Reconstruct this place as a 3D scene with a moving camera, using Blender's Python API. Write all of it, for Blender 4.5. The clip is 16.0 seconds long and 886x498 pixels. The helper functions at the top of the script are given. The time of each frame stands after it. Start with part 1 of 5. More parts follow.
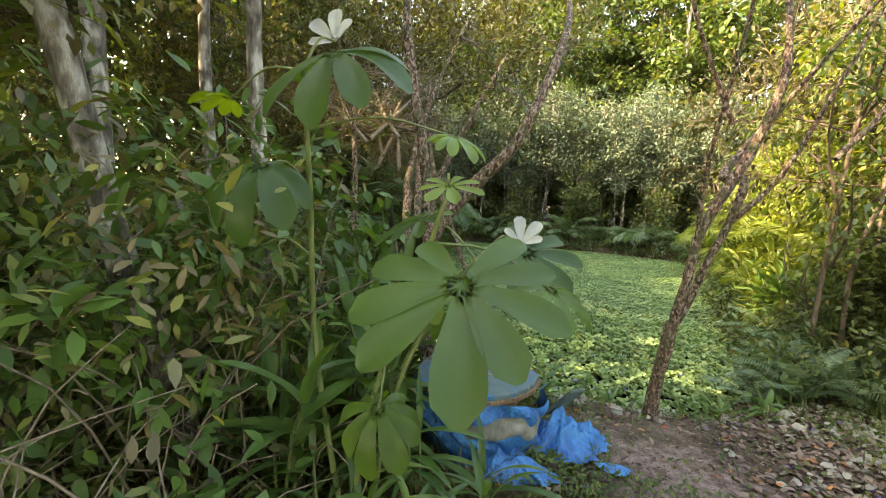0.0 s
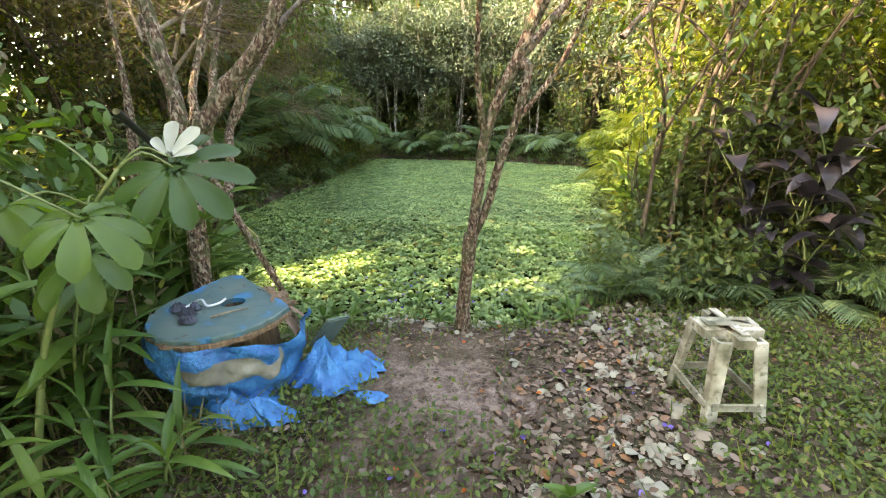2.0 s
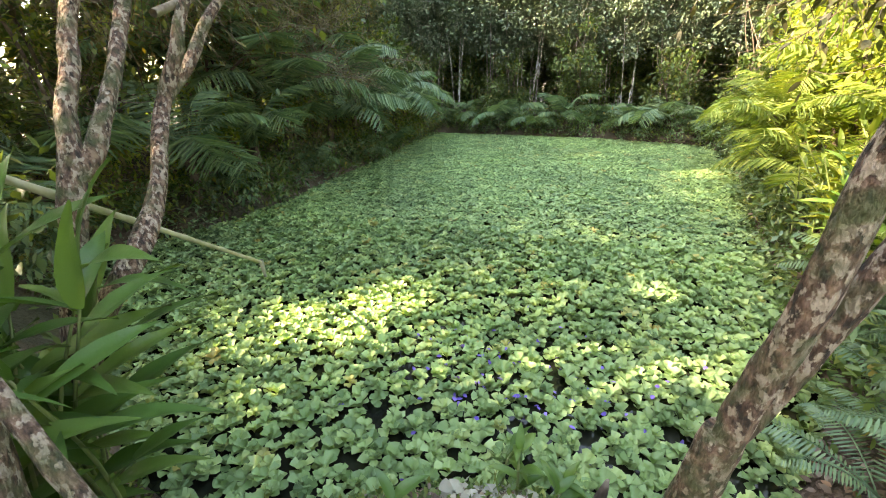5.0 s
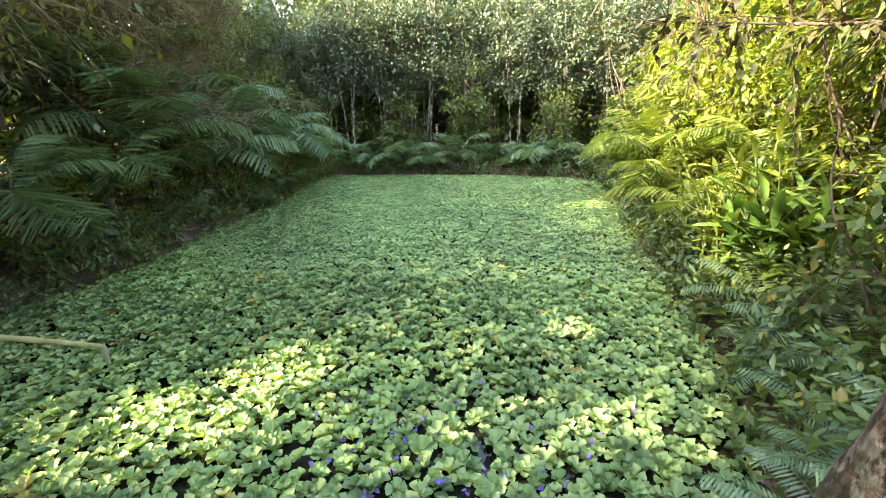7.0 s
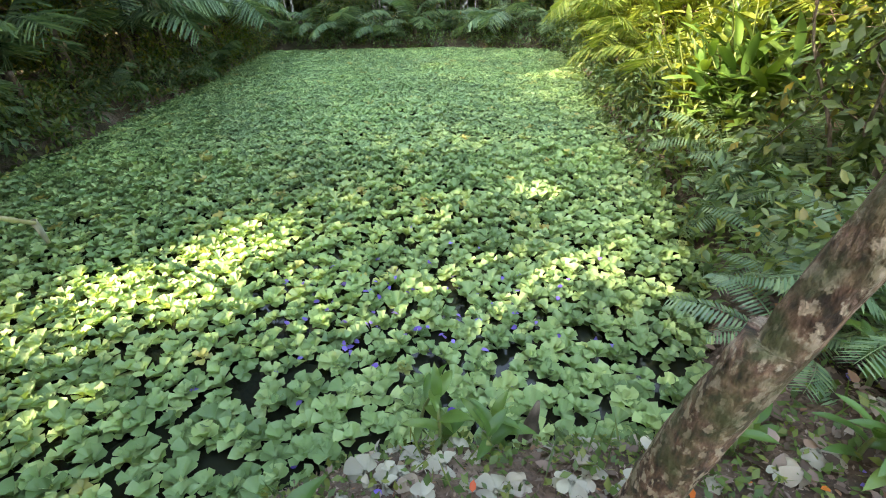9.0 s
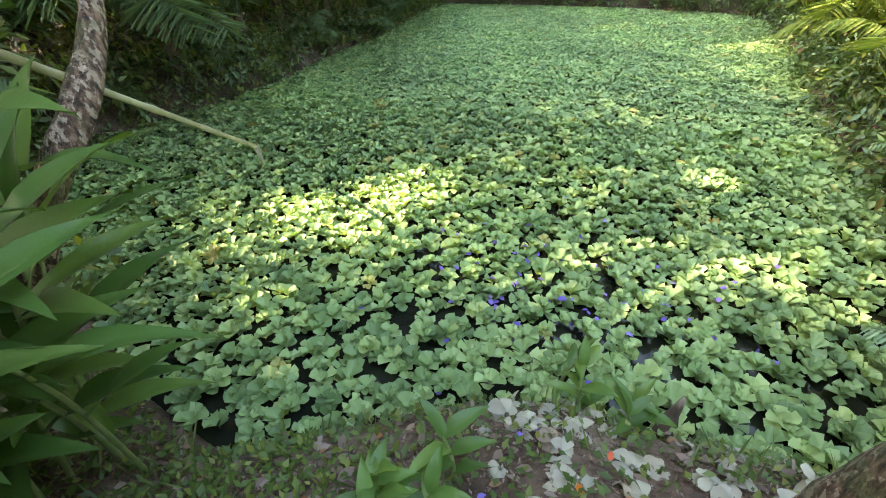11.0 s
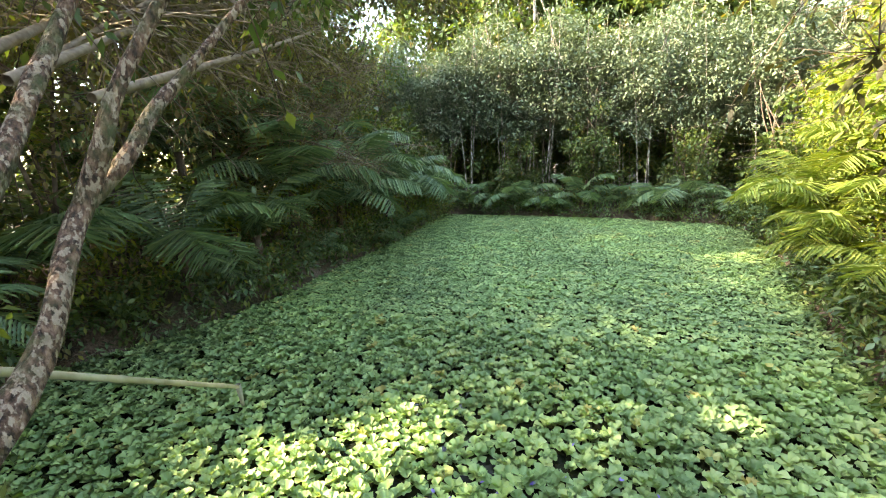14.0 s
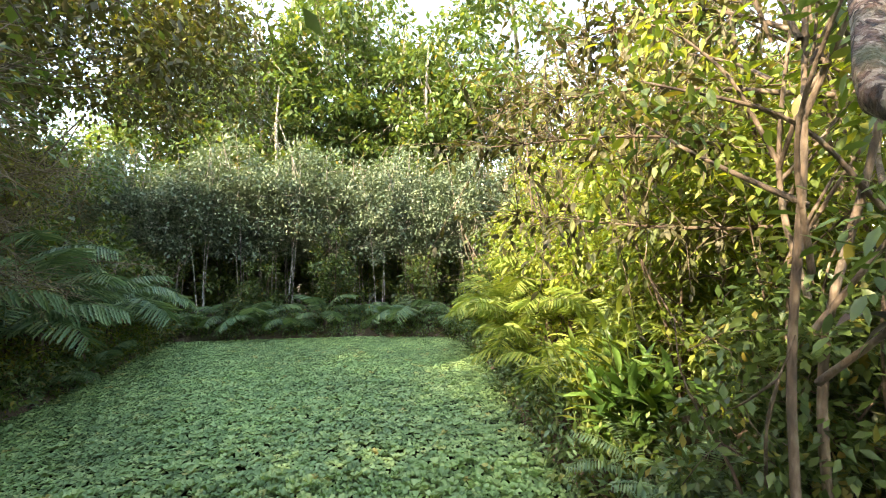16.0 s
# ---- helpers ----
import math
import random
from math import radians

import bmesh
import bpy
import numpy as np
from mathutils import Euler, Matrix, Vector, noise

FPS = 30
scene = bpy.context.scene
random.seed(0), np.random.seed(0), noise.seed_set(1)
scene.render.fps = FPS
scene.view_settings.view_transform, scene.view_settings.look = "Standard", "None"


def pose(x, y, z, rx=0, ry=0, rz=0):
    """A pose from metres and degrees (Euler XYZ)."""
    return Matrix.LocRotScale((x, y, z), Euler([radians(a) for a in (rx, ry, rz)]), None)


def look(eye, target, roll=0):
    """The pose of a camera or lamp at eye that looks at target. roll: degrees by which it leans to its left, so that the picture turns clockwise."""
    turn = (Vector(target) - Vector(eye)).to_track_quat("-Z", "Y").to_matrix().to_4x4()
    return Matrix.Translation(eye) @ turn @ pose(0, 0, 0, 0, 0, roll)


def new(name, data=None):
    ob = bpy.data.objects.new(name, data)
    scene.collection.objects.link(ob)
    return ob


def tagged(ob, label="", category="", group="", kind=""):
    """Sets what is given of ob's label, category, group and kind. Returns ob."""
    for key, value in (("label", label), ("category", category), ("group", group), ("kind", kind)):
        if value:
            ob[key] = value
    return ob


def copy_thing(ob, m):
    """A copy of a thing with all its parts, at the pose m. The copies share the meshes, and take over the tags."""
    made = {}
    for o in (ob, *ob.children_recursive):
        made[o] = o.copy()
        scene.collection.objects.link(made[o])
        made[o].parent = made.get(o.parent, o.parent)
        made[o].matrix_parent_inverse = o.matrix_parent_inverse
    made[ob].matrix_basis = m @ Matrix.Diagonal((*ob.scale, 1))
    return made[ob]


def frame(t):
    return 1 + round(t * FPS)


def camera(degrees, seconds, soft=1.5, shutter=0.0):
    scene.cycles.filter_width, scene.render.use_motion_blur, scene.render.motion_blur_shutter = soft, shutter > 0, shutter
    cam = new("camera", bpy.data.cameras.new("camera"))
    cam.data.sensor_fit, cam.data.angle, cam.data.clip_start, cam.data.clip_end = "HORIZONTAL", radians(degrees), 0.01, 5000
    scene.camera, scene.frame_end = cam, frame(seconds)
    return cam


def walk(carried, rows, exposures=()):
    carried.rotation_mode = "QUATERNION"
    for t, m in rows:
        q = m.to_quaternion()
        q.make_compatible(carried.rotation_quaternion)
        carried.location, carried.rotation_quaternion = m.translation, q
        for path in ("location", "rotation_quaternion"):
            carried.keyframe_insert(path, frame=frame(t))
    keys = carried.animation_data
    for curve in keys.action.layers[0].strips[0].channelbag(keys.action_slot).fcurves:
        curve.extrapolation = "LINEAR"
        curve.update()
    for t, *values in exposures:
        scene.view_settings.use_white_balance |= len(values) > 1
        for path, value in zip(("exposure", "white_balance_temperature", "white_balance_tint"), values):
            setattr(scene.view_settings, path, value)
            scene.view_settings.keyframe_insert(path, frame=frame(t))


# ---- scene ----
cam = camera(89.3, 16.0, soft=1.05)
PATH = [
    (0, (-0.927, -3.604, 1.852), (-1.609, -1.743, 1.585), 2.0),
    (0.5, (-0.535, -3.499, 1.866), (-1.111, -1.61, 1.549), 0.2),
    (1, (-0.283, -3.426, 1.834), (-0.764, -1.532, 1.409), -0.2),
    (1.5, (-0.124, -3.23, 1.793), (-0.566, -1.354, 1.259), -0.5),
    (2, (-0.039, -2.982, 1.79), (-0.48, -1.132, 1.172), -0.7),
    (2.5, (-0.029, -2.736, 1.799), (-0.51, -0.919, 1.116), -1.0),
    (3, (-0.13, -2.425, 1.773), (-0.676, -0.643, 1.048), -1.3),
    (3.5, (-0.242, -2.099, 1.758), (-0.852, -0.347, 1.011), -1.6),
    (4, (-0.42, -1.777, 1.731), (-1.076, -0.046, 0.973), -1.5),
    (4.2, (-0.5, -1.64, 1.74), (-1.174, 0.082, 0.977), -1.5),
    (6.3, (-0.899, -0.915, 1.648), (-1.458, 0.901, 1.026), -2.0),
    (6.5, (-0.877, -0.886, 1.654), (-1.356, 0.959, 1.047), -1.9),
    (7, (-0.818, -0.855, 1.649), (-1.099, 1.038, 1.068), -1.8),
    (7.5, (-0.799, -0.843, 1.576), (-0.934, 1.052, 0.953), -1.6),
    (8, (-0.801, -0.849, 1.485), (-0.864, 1.005, 0.737), -1.6),
    (8.5, (-0.835, -0.835, 1.451), (-0.889, 0.949, 0.548), -1.9),
    (9, (-0.884, -0.839, 1.441), (-0.979, 0.875, 0.414), -2.1),
    (9.5, (-0.933, -0.859, 1.448), (-1.117, 0.798, 0.343), -2.2),
    (10, (-0.982, -0.893, 1.453), (-1.301, 0.714, 0.305), -2.3),
    (10.2, (-1.003, -0.901, 1.455), (-1.382, 0.683, 0.295), -2.2),
    (12.3, (-1.031, -0.99, 1.609), (-1.939, 0.48, 0.602), -3.0),
    (12.5, (-1.029, -0.976, 1.632), (-1.968, 0.517, 0.69), -3.0),
    (13, (-1.0, -0.893, 1.686), (-1.985, 0.678, 0.935), -3.0),
    (13.5, (-1.007, -0.758, 1.732), (-1.931, 0.927, 1.176), -2.7),
    (14, (-1.008, -0.654, 1.742), (-1.754, 1.156, 1.331), -2.3),
    (14.5, (-0.998, -0.62, 1.742), (-1.499, 1.288, 1.412), -1.9),
    (15, (-0.938, -0.62, 1.755), (-1.168, 1.351, 1.506), -1.8),
    (15.5, (-0.906, -0.648, 1.777), (-0.854, 1.348, 1.67), -1.3),
    (16, (-0.909, -0.667, 1.808), (-0.584, 1.305, 1.883), -1.1),
]
walk(cam, [(t, look(eye, target, roll)) for t, eye, target, roll in PATH], [(0, 3.65, 10600, 14), (1.0, 3.75, 10600, 14), (2.0, 4.1, 10400, 14), (4.2, 4.3, 10000, 14), (6.3, 4.15, 8700, 11), (13, 4.2, 8700, 10), (16, 3.65, 8800, 11)])

# ---- light ----
SUN_FROM = Vector((-0.64, -0.40, 0.61)).normalized()
world = bpy.data.worlds.new("sky")
scene.world = world
world.use_nodes = True
wn = world.node_tree
sky = wn.nodes.new("ShaderNodeTexSky")
sky.sky_type = "NISHITA"
sky.sun_disc = False
sky.sun_elevation = math.asin(SUN_FROM.z)
sky.sun_rotation = math.atan2(SUN_FROM.x, SUN_FROM.y)
wn.links.new(sky.outputs[0], wn.nodes["Background"].inputs[0])
wn.nodes["Background"].inputs[1].default_value = 0.15
sun = new("sun", bpy.data.lights.new("sun", "SUN"))
sun.data.energy, sun.data.angle, sun.data.color = 2.25, radians(0.6), (1.0, 0.93, 0.8)
sun.matrix_world = look(SUN_FROM * 40, (0, 0, 0))
# foliage gaps cut to land sun flecks on the near water: x, y, radius
FLECKS = np.array([(-2.24, 1.72, 0.26), (-2.4, 1.15, 0.24), (-2.93, 1.15, 0.22), (-3.0, 0.6, 0.22), (-2.5, 0.15, 0.22), (-2.1, -0.1, 0.24), (-0.65, 1.25, 0.22), (-0.25, 1.32, 0.18), (0.02, 1.1, 0.15), (-0.3, 2.34, 0.16)])


def in_gap(P, margin=0.0):
    """Which of the points P stand between the sun and a fleck on the water."""
    X, Y = P[:, 0] - (P[:, 2] - 0.05) * SUN_FROM.x / SUN_FROM.z, P[:, 1] - (P[:, 2] - 0.05) * SUN_FROM.y / SUN_FROM.z
    return (np.hypot(X[:, None] - FLECKS[:, 0], Y[:, None] - FLECKS[:, 1]) < FLECKS[:, 2] + margin).any(1)


# ---- materials ----
def node_mat(name):
    m = bpy.data.materials.new(name)
    m.use_nodes = True
    t = m.node_tree
    return m, t, t.nodes["Principled BSDF"], t.nodes["Material Output"]


def ramp(t, src, stops):
    r = t.nodes.new("ShaderNodeValToRGB")
    els = r.color_ramp.elements
    while len(els) < len(stops):
        els.new(0.5)
    for e, (p, c) in zip(els, stops):
        e.position, e.color = p, (*c, 1)
    t.links.new(src, r.inputs[0])
    return r.outputs[0]


def tex(t, scale, detail=4, kind="ShaderNodeTexNoise", stretch=None):
    co = t.nodes.new("ShaderNodeTexCoord")
    n = t.nodes.new(kind)
    n.inputs["Scale"].default_value = scale
    if kind == "ShaderNodeTexNoise":
        n.inputs["Detail"].default_value = detail
    if stretch:
        mp = t.nodes.new("ShaderNodeMapping")
        mp.inputs["Scale"].default_value = stretch
        t.links.new(co.outputs["Object"], mp.inputs[0])
        t.links.new(mp.outputs[0], n.inputs["Vector"])
    else:
        t.links.new(co.outputs["Object"], n.inputs["Vector"])
    return n.outputs[0]


def bump(t, bsdf, src, strength, dist):
    b = t.nodes.new("ShaderNodeBump")
    b.inputs["Strength"].default_value, b.inputs["Distance"].default_value = strength, dist
    t.links.new(src, b.inputs["Height"])
    t.links.new(b.outputs[0], bsdf.inputs["Normal"])


def mixc(t, fac, a, b, mode="MIX"):
    m = t.nodes.new("ShaderNodeMix")
    m.data_type, m.blend_type = "RGBA", mode
    for sock, val in ((m.inputs[0], fac), (m.inputs[6], a), (m.inputs[7], b)):
        if hasattr(val, "node"):
            t.links.new(val, sock)
        elif isinstance(val, tuple):
            sock.default_value = (*val, 1)
        else:
            sock.default_value = val
    return m.outputs[2]


def leaf_mat(name, stops, trans=0.35, rough=0.45, tint=(1.25, 1.15, 0.45), big=1.2):
    """A leaf: colour varied from leaf to leaf and over the plant, some light shining through."""
    m, t, b, out = node_mat(name)
    geo = t.nodes.new("ShaderNodeNewGeometry")
    info = t.nodes.new("ShaderNodeObjectInfo")
    add = t.nodes.new("ShaderNodeMath")
    add.operation = "FRACT"
    s = t.nodes.new("ShaderNodeMath")
    s.operation = "ADD"
    t.links.new(geo.outputs["Random Per Island"], s.inputs[0])
    t.links.new(info.outputs["Random"], s.inputs[1])
    t.links.new(s.outputs[0], add.inputs[0])
    base = ramp(t, add.outputs[0], stops)
    n = tex(t, big, 3)
    shade = ramp(t, n, ((0.3, (0.72, 0.72, 0.72)), (0.7, (1.15, 1.12, 1.0))))
    col = mixc(t, 1.0, base, shade, "MULTIPLY")
    t.links.new(col, b.inputs["Base Color"])
    b.inputs["Roughness"].default_value = rough
    b.inputs["Specular IOR Level"].default_value = 0.45
    bump(t, b, tex(t, 90, 3), 0.25, 0.004)
    tr = t.nodes.new("ShaderNodeBsdfTranslucent")
    t.links.new(mixc(t, 1.0, col, tint, "MULTIPLY"), tr.inputs[0])
    mx = t.nodes.new("ShaderNodeMixShader")
    mx.inputs[0].default_value = trans
    t.links.new(b.outputs[0], mx.inputs[1])
    t.links.new(tr.outputs[0], mx.inputs[2])
    t.links.new(mx.outputs[0], out.inputs[0])
    return m


def bark_mat(name, stops, scale=14, patch=None, stretch=(1, 1, 0.45), rough=0.85):
    m, t, b, out = node_mat(name)
    n = tex(t, scale, 6, stretch=stretch)
    col = ramp(t, n, stops)
    if patch:
        p = ramp(t, tex(t, scale * 0.9, 7, stretch=(1, 1, 0.6)), ((0.515, (0, 0, 0)), (0.57, (0.9, 0.9, 0.9))))
        col = mixc(t, p, col, patch)
        moss = ramp(t, tex(t, scale * 0.22, 4), ((0.47, (0, 0, 0)), (0.66, (0.85, 0.85, 0.85))))
        col = mixc(t, moss, col, (0.07, 0.085, 0.03))
    t.links.new(col, b.inputs["Base Color"])
    b.inputs["Roughness"].default_value = rough
    bump(t, b, tex(t, scale * 2.2, 6, stretch=stretch), 1.0, 0.02)
    return m


def plain_mat(name, stops, scale=12, rough=0.7, relief=0.3, dist=0.004, stretch=None, metal=0.0):
    m, t, b, out = node_mat(name)
    t.links.new(ramp(t, tex(t, scale, 6, stretch=stretch), stops), b.inputs["Base Color"])
    b.inputs["Roughness"].default_value, b.inputs["Metallic"].default_value = rough, metal
    bump(t, b, tex(t, scale * 4, 5, stretch=stretch), relief, dist)
    return m


LETTUCE = leaf_mat("water_lettuce_leaf", ((0.0, (0.13, 0.235, 0.10)), (0.4, (0.24, 0.385, 0.175)), (0.75, (0.33, 0.48, 0.225)), (0.975, (0.43, 0.57, 0.265)), (1.0, (0.48, 0.42, 0.16))), 0.3, 0.5, (1.1, 1.1, 0.5), 0.5)
LEAF_DARK = leaf_mat("dark_leaf", ((0.0, (0.05, 0.095, 0.03)), (0.5, (0.09, 0.15, 0.046)), (0.9, (0.135, 0.195, 0.055)), (1.0, (0.25, 0.2, 0.05))), 0.35, 0.4)
LEAF_GREY = leaf_mat("grey_green_leaf", ((0.0, (0.085, 0.13, 0.08)), (0.5, (0.125, 0.175, 0.11)), (1.0, (0.175, 0.225, 0.14))), 0.22, 0.5, (1.1, 1.1, 0.8))
# light yellow-green that also paints in sunlight on lit foliage
LEAF_LIGHT = leaf_mat("sun_tinted_yellow_green_leaf", ((0.0, (0.085, 0.15, 0.03)), (0.5, (0.165, 0.24, 0.045)), (1.0, (0.30, 0.33, 0.065))), 0.45, 0.45)
LEAF_BROWN = leaf_mat("dry_twig_leaf", ((0.0, (0.12, 0.105, 0.06)), (0.5, (0.20, 0.165, 0.09)), (0.8, (0.15, 0.19, 0.06)), (1.0, (0.28, 0.28, 0.07))), 0.35, 0.6)
# brown leaf copy with shade put into its colour, for overhead foliage
LEAF_CANOPY_SHADED = leaf_mat("shade_darkened_canopy_leaf", ((0.0, (0.055, 0.055, 0.026)), (0.5, (0.09, 0.085, 0.04)), (0.85, (0.09, 0.12, 0.04)), (1.0, (0.2, 0.22, 0.05))), 0.3, 0.6)
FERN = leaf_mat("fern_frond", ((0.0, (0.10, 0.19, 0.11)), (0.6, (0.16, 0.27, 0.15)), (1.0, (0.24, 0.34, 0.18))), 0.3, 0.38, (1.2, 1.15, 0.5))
# lighter, yellower fern copy: the bank's sunlight is put into the colour
FERN_SUN_TINT = leaf_mat("sun_tinted_fern_frond", ((0.0, (0.15, 0.23, 0.055)), (0.6, (0.22, 0.31, 0.08)), (1.0, (0.33, 0.37, 0.11))), 0.45, 0.45)
BROAD = leaf_mat("broad_lance_leaf", ((0.0, (0.06, 0.14, 0.035)), (0.6, (0.095, 0.20, 0.05)), (1.0, (0.15, 0.25, 0.06))), 0.35, 0.35)
PALMATE = leaf_mat("palmate_leaf", ((0.0, (0.05, 0.115, 0.032)), (0.6, (0.085, 0.165, 0.042)), (1.0, (0.14, 0.235, 0.05))), 0.48, 0.38, (1.5, 1.5, 0.3), 3)
PALMATE_YOUNG = leaf_mat("young_palmate_leaf", ((0.0, (0.16, 0.26, 0.04)), (1.0, (0.22, 0.32, 0.05))), 0.5, 0.4, (1.4, 1.3, 0.3), 3)
PALMATE_PALE = leaf_mat("pale_leaf_underside", ((0.0, (0.35, 0.38, 0.33)), (1.0, (0.45, 0.48, 0.43))), 0.15, 0.5, (1, 1, 1), 4)
PURPLE_LEAF = leaf_mat("dark_purple_leaf", ((0.0, (0.022, 0.02, 0.026)), (1.0, (0.05, 0.042, 0.055))), 0.1, 0.3, (1, 1, 1), 3)
LITTER = leaf_mat("dead_leaf", ((0.0, (0.045, 0.028, 0.02)), (0.3, (0.10, 0.067, 0.05)), (0.6, (0.19, 0.135, 0.11)), (0.88, (0.29, 0.23, 0.20)), (1.0, (0.26, 0.11, 0.04))), 0.1, 0.8, (1, 0.9, 0.7), 2)
LITTER_PALE = leaf_mat("grey_dead_leaf", ((0.0, (0.28, 0.27, 0.22)), (0.6, (0.37, 0.365, 0.31)), (1.0, (0.28, 0.22, 0.17))), 0.1, 0.8, (1, 1, 1), 5)
GRASS = leaf_mat("low_weed", ((0.0, (0.05, 0.10, 0.025)), (0.6, (0.095, 0.165, 0.04)), (1.0, (0.20, 0.235, 0.06))), 0.4, 0.5)
DRY_GRASS = leaf_mat("dry_grass", ((0.0, (0.18, 0.14, 0.07)), (1.0, (0.34, 0.28, 0.16))), 0.3, 0.7)
# fallen petals on the ground, and painted sky reflections on the pond
BLOSSOM_AND_GLINT = leaf_mat("violet_petal_and_sky_glint", ((0.0, (0.16, 0.10, 0.55)), (1.0, (0.26, 0.2, 0.68))), 0.3, 0.5, (1, 1, 1))
ORANGE = leaf_mat("orange_petal", ((0.0, (0.65, 0.10, 0.03)), (1.0, (0.75, 0.30, 0.04))), 0.3, 0.5, (1, 1, 1))
BARK_F = bark_mat("flaking_mottled_bark", ((0.36, (0.03, 0.018, 0.012)), (0.5, (0.12, 0.064, 0.042)), (0.66, (0.28, 0.175, 0.12))), 64, (0.40, 0.31, 0.235))
BARK = bark_mat("brown_bark", ((0.3, (0.04, 0.028, 0.02)), (0.55, (0.12, 0.085, 0.06)), (0.75, (0.26, 0.21, 0.155))), 14)
BARK_PALE = bark_mat("pale_lichened_bark", ((0.34, (0.05, 0.04, 0.03)), (0.5, (0.19, 0.16, 0.125)), (0.62, (0.44, 0.41, 0.35))), 16)
STEM = plain_mat("green_stem", ((0.3, (0.10, 0.15, 0.04)), (0.7, (0.19, 0.22, 0.08))), 20, 0.5)
TWIG = plain_mat("dry_twig", ((0.3, (0.14, 0.10, 0.07)), (0.7, (0.30, 0.24, 0.17))), 30, 0.8)

# ---- mesh tools ----
rng = np.random.default_rng(7)


def arr_mesh(name, V, F, mat, smooth=True):
    V = np.asarray(V, dtype=np.float32).reshape(-1, 3)
    F = np.asarray(F, dtype=np.int32)
    me = bpy.data.meshes.new(name)
    n, k = F.shape
    me.vertices.add(len(V))
    me.vertices.foreach_set("co", V.ravel())
    me.loops.add(n * k)
    me.loops.foreach_set("vertex_index", F.ravel())
    me.polygons.add(n)
    me.polygons.foreach_set("loop_start", np.arange(0, n * k, k, dtype=np.int32))
    me.polygons.foreach_set("use_smooth", np.full(n, smooth))
    me.update(calc_edges=True)
    me.materials.append(mat)
    return me


class Soup:
    """Gathers triangles of one mesh."""

    def __init__(self):
        self.V, self.F, self.n = [], [], 0

    def add(self, V, F):
        V = np.asarray(V, dtype=float).reshape(-1, 3)
        F = np.asarray(F, dtype=int)
        if F.shape[1] == 4:
            F = np.concatenate([F[:, (0, 1, 2)], F[:, (0, 2, 3)]])
        self.V.append(V)
        self.F.append(F + self.n)
        self.n += len(V)
        return self

    def mesh(self, name, mat, smooth=True):
        return arr_mesh(name, np.concatenate(self.V), np.concatenate(self.F), mat, smooth)


def part(name, me, parent, label="", m=None):
    if isinstance(me, bmesh.types.BMesh):
        raise TypeError
    ob = new(name, me)
    ob.parent = parent
    if m is not None:
        ob.matrix_basis = m
    return tagged(ob, label)


def thing(name, label, category, m=None, group="", kind=""):
    ob = new(name)
    ob.empty_display_size = 0.1
    if m is not None:
        ob.matrix_basis = m
    return tagged(ob, label, category, group, kind)


def solid(name, me, label, category, m=None, group="", kind=""):
    ob = new(name, me)
    if m is not None:
        ob.matrix_basis = m
    return tagged(ob, label, category, group, kind)


def bm_mesh(name, bm, mat, smooth=False):
    me = bpy.data.meshes.new(name)
    bm.to_mesh(me)
    bm.free()
    for p in me.polygons:
        p.use_smooth = smooth
    me.materials.append(mat)
    return me


def spline(P, n):
    """n points along a smooth curve through P (rows of any width)."""
    P = np.asarray(P, dtype=float)
    Q = np.vstack([2 * P[0] - P[1], P, 2 * P[-1] - P[-2]])
    out = []
    for u in np.linspace(0, len(P) - 1 - 1e-9, n):
        i = int(u)
        f = u - i
        a, b, c, d = Q[i], Q[i + 1], Q[i + 2], Q[i + 3]
        out.append(0.5 * (2 * b + (c - a) * f + (2 * a - 5 * b + 4 * c - d) * f * f + (3 * b - a - 3 * c + d) * f ** 3))
    return np.array(out)


def tube(P, R, sides=8, rough=0.0, seed=0):
    """A tapered tube along P with radii R, slightly lumpy; quads."""
    P = np.asarray(P, dtype=float)
    R = np.broadcast_to(np.asarray(R, dtype=float), (len(P),))
    T = np.gradient(P, axis=0)
    T /= np.linalg.norm(T, axis=1)[:, None] + 1e-9
    r0 = np.random.default_rng(seed)
    ref = np.array([1.0, 0.13, 0.07]) if abs(T[0][0]) < 0.8 else np.array([0.1, 1.0, 0.1])
    V = []
    ph = r0.uniform(0, 6.28, 3)
    for i, (p, t, r) in enumerate(zip(P, T, R)):
        a = np.cross(t, ref)
        a /= np.linalg.norm(a) + 1e-9
        b = np.cross(t, a)
        th = np.linspace(0, 2 * np.pi, sides, endpoint=False)
        rr = r * (1 + rough * (np.sin(3 * th + ph[0] + i * 0.7) * 0.5 + np.sin(2 * th + ph[1] - i * 0.45) * 0.5 + r0.normal(0, 0.35, sides)))
        V.append(p + rr[:, None] * (np.cos(th)[:, None] * a + np.sin(th)[:, None] * b))
    V = np.concatenate(V)
    n = len(P)
    i, j = np.meshgrid(np.arange(n - 1), np.arange(sides), indexing="ij")
    k = (j + 1) % sides
    F = np.stack([i * sides + j, i * sides + k, (i + 1) * sides + k, (i + 1) * sides + j], -1).reshape(-1, 4)
    cap = len(V)
    V = np.vstack([V, P[-1]])
    tip = np.stack([(n - 1) * sides + np.arange(sides), (n - 1) * sides + (np.arange(sides) + 1) % sides, np.full(sides, cap), np.full(sides, cap)], -1)
    return V, np.vstack([F, tip])


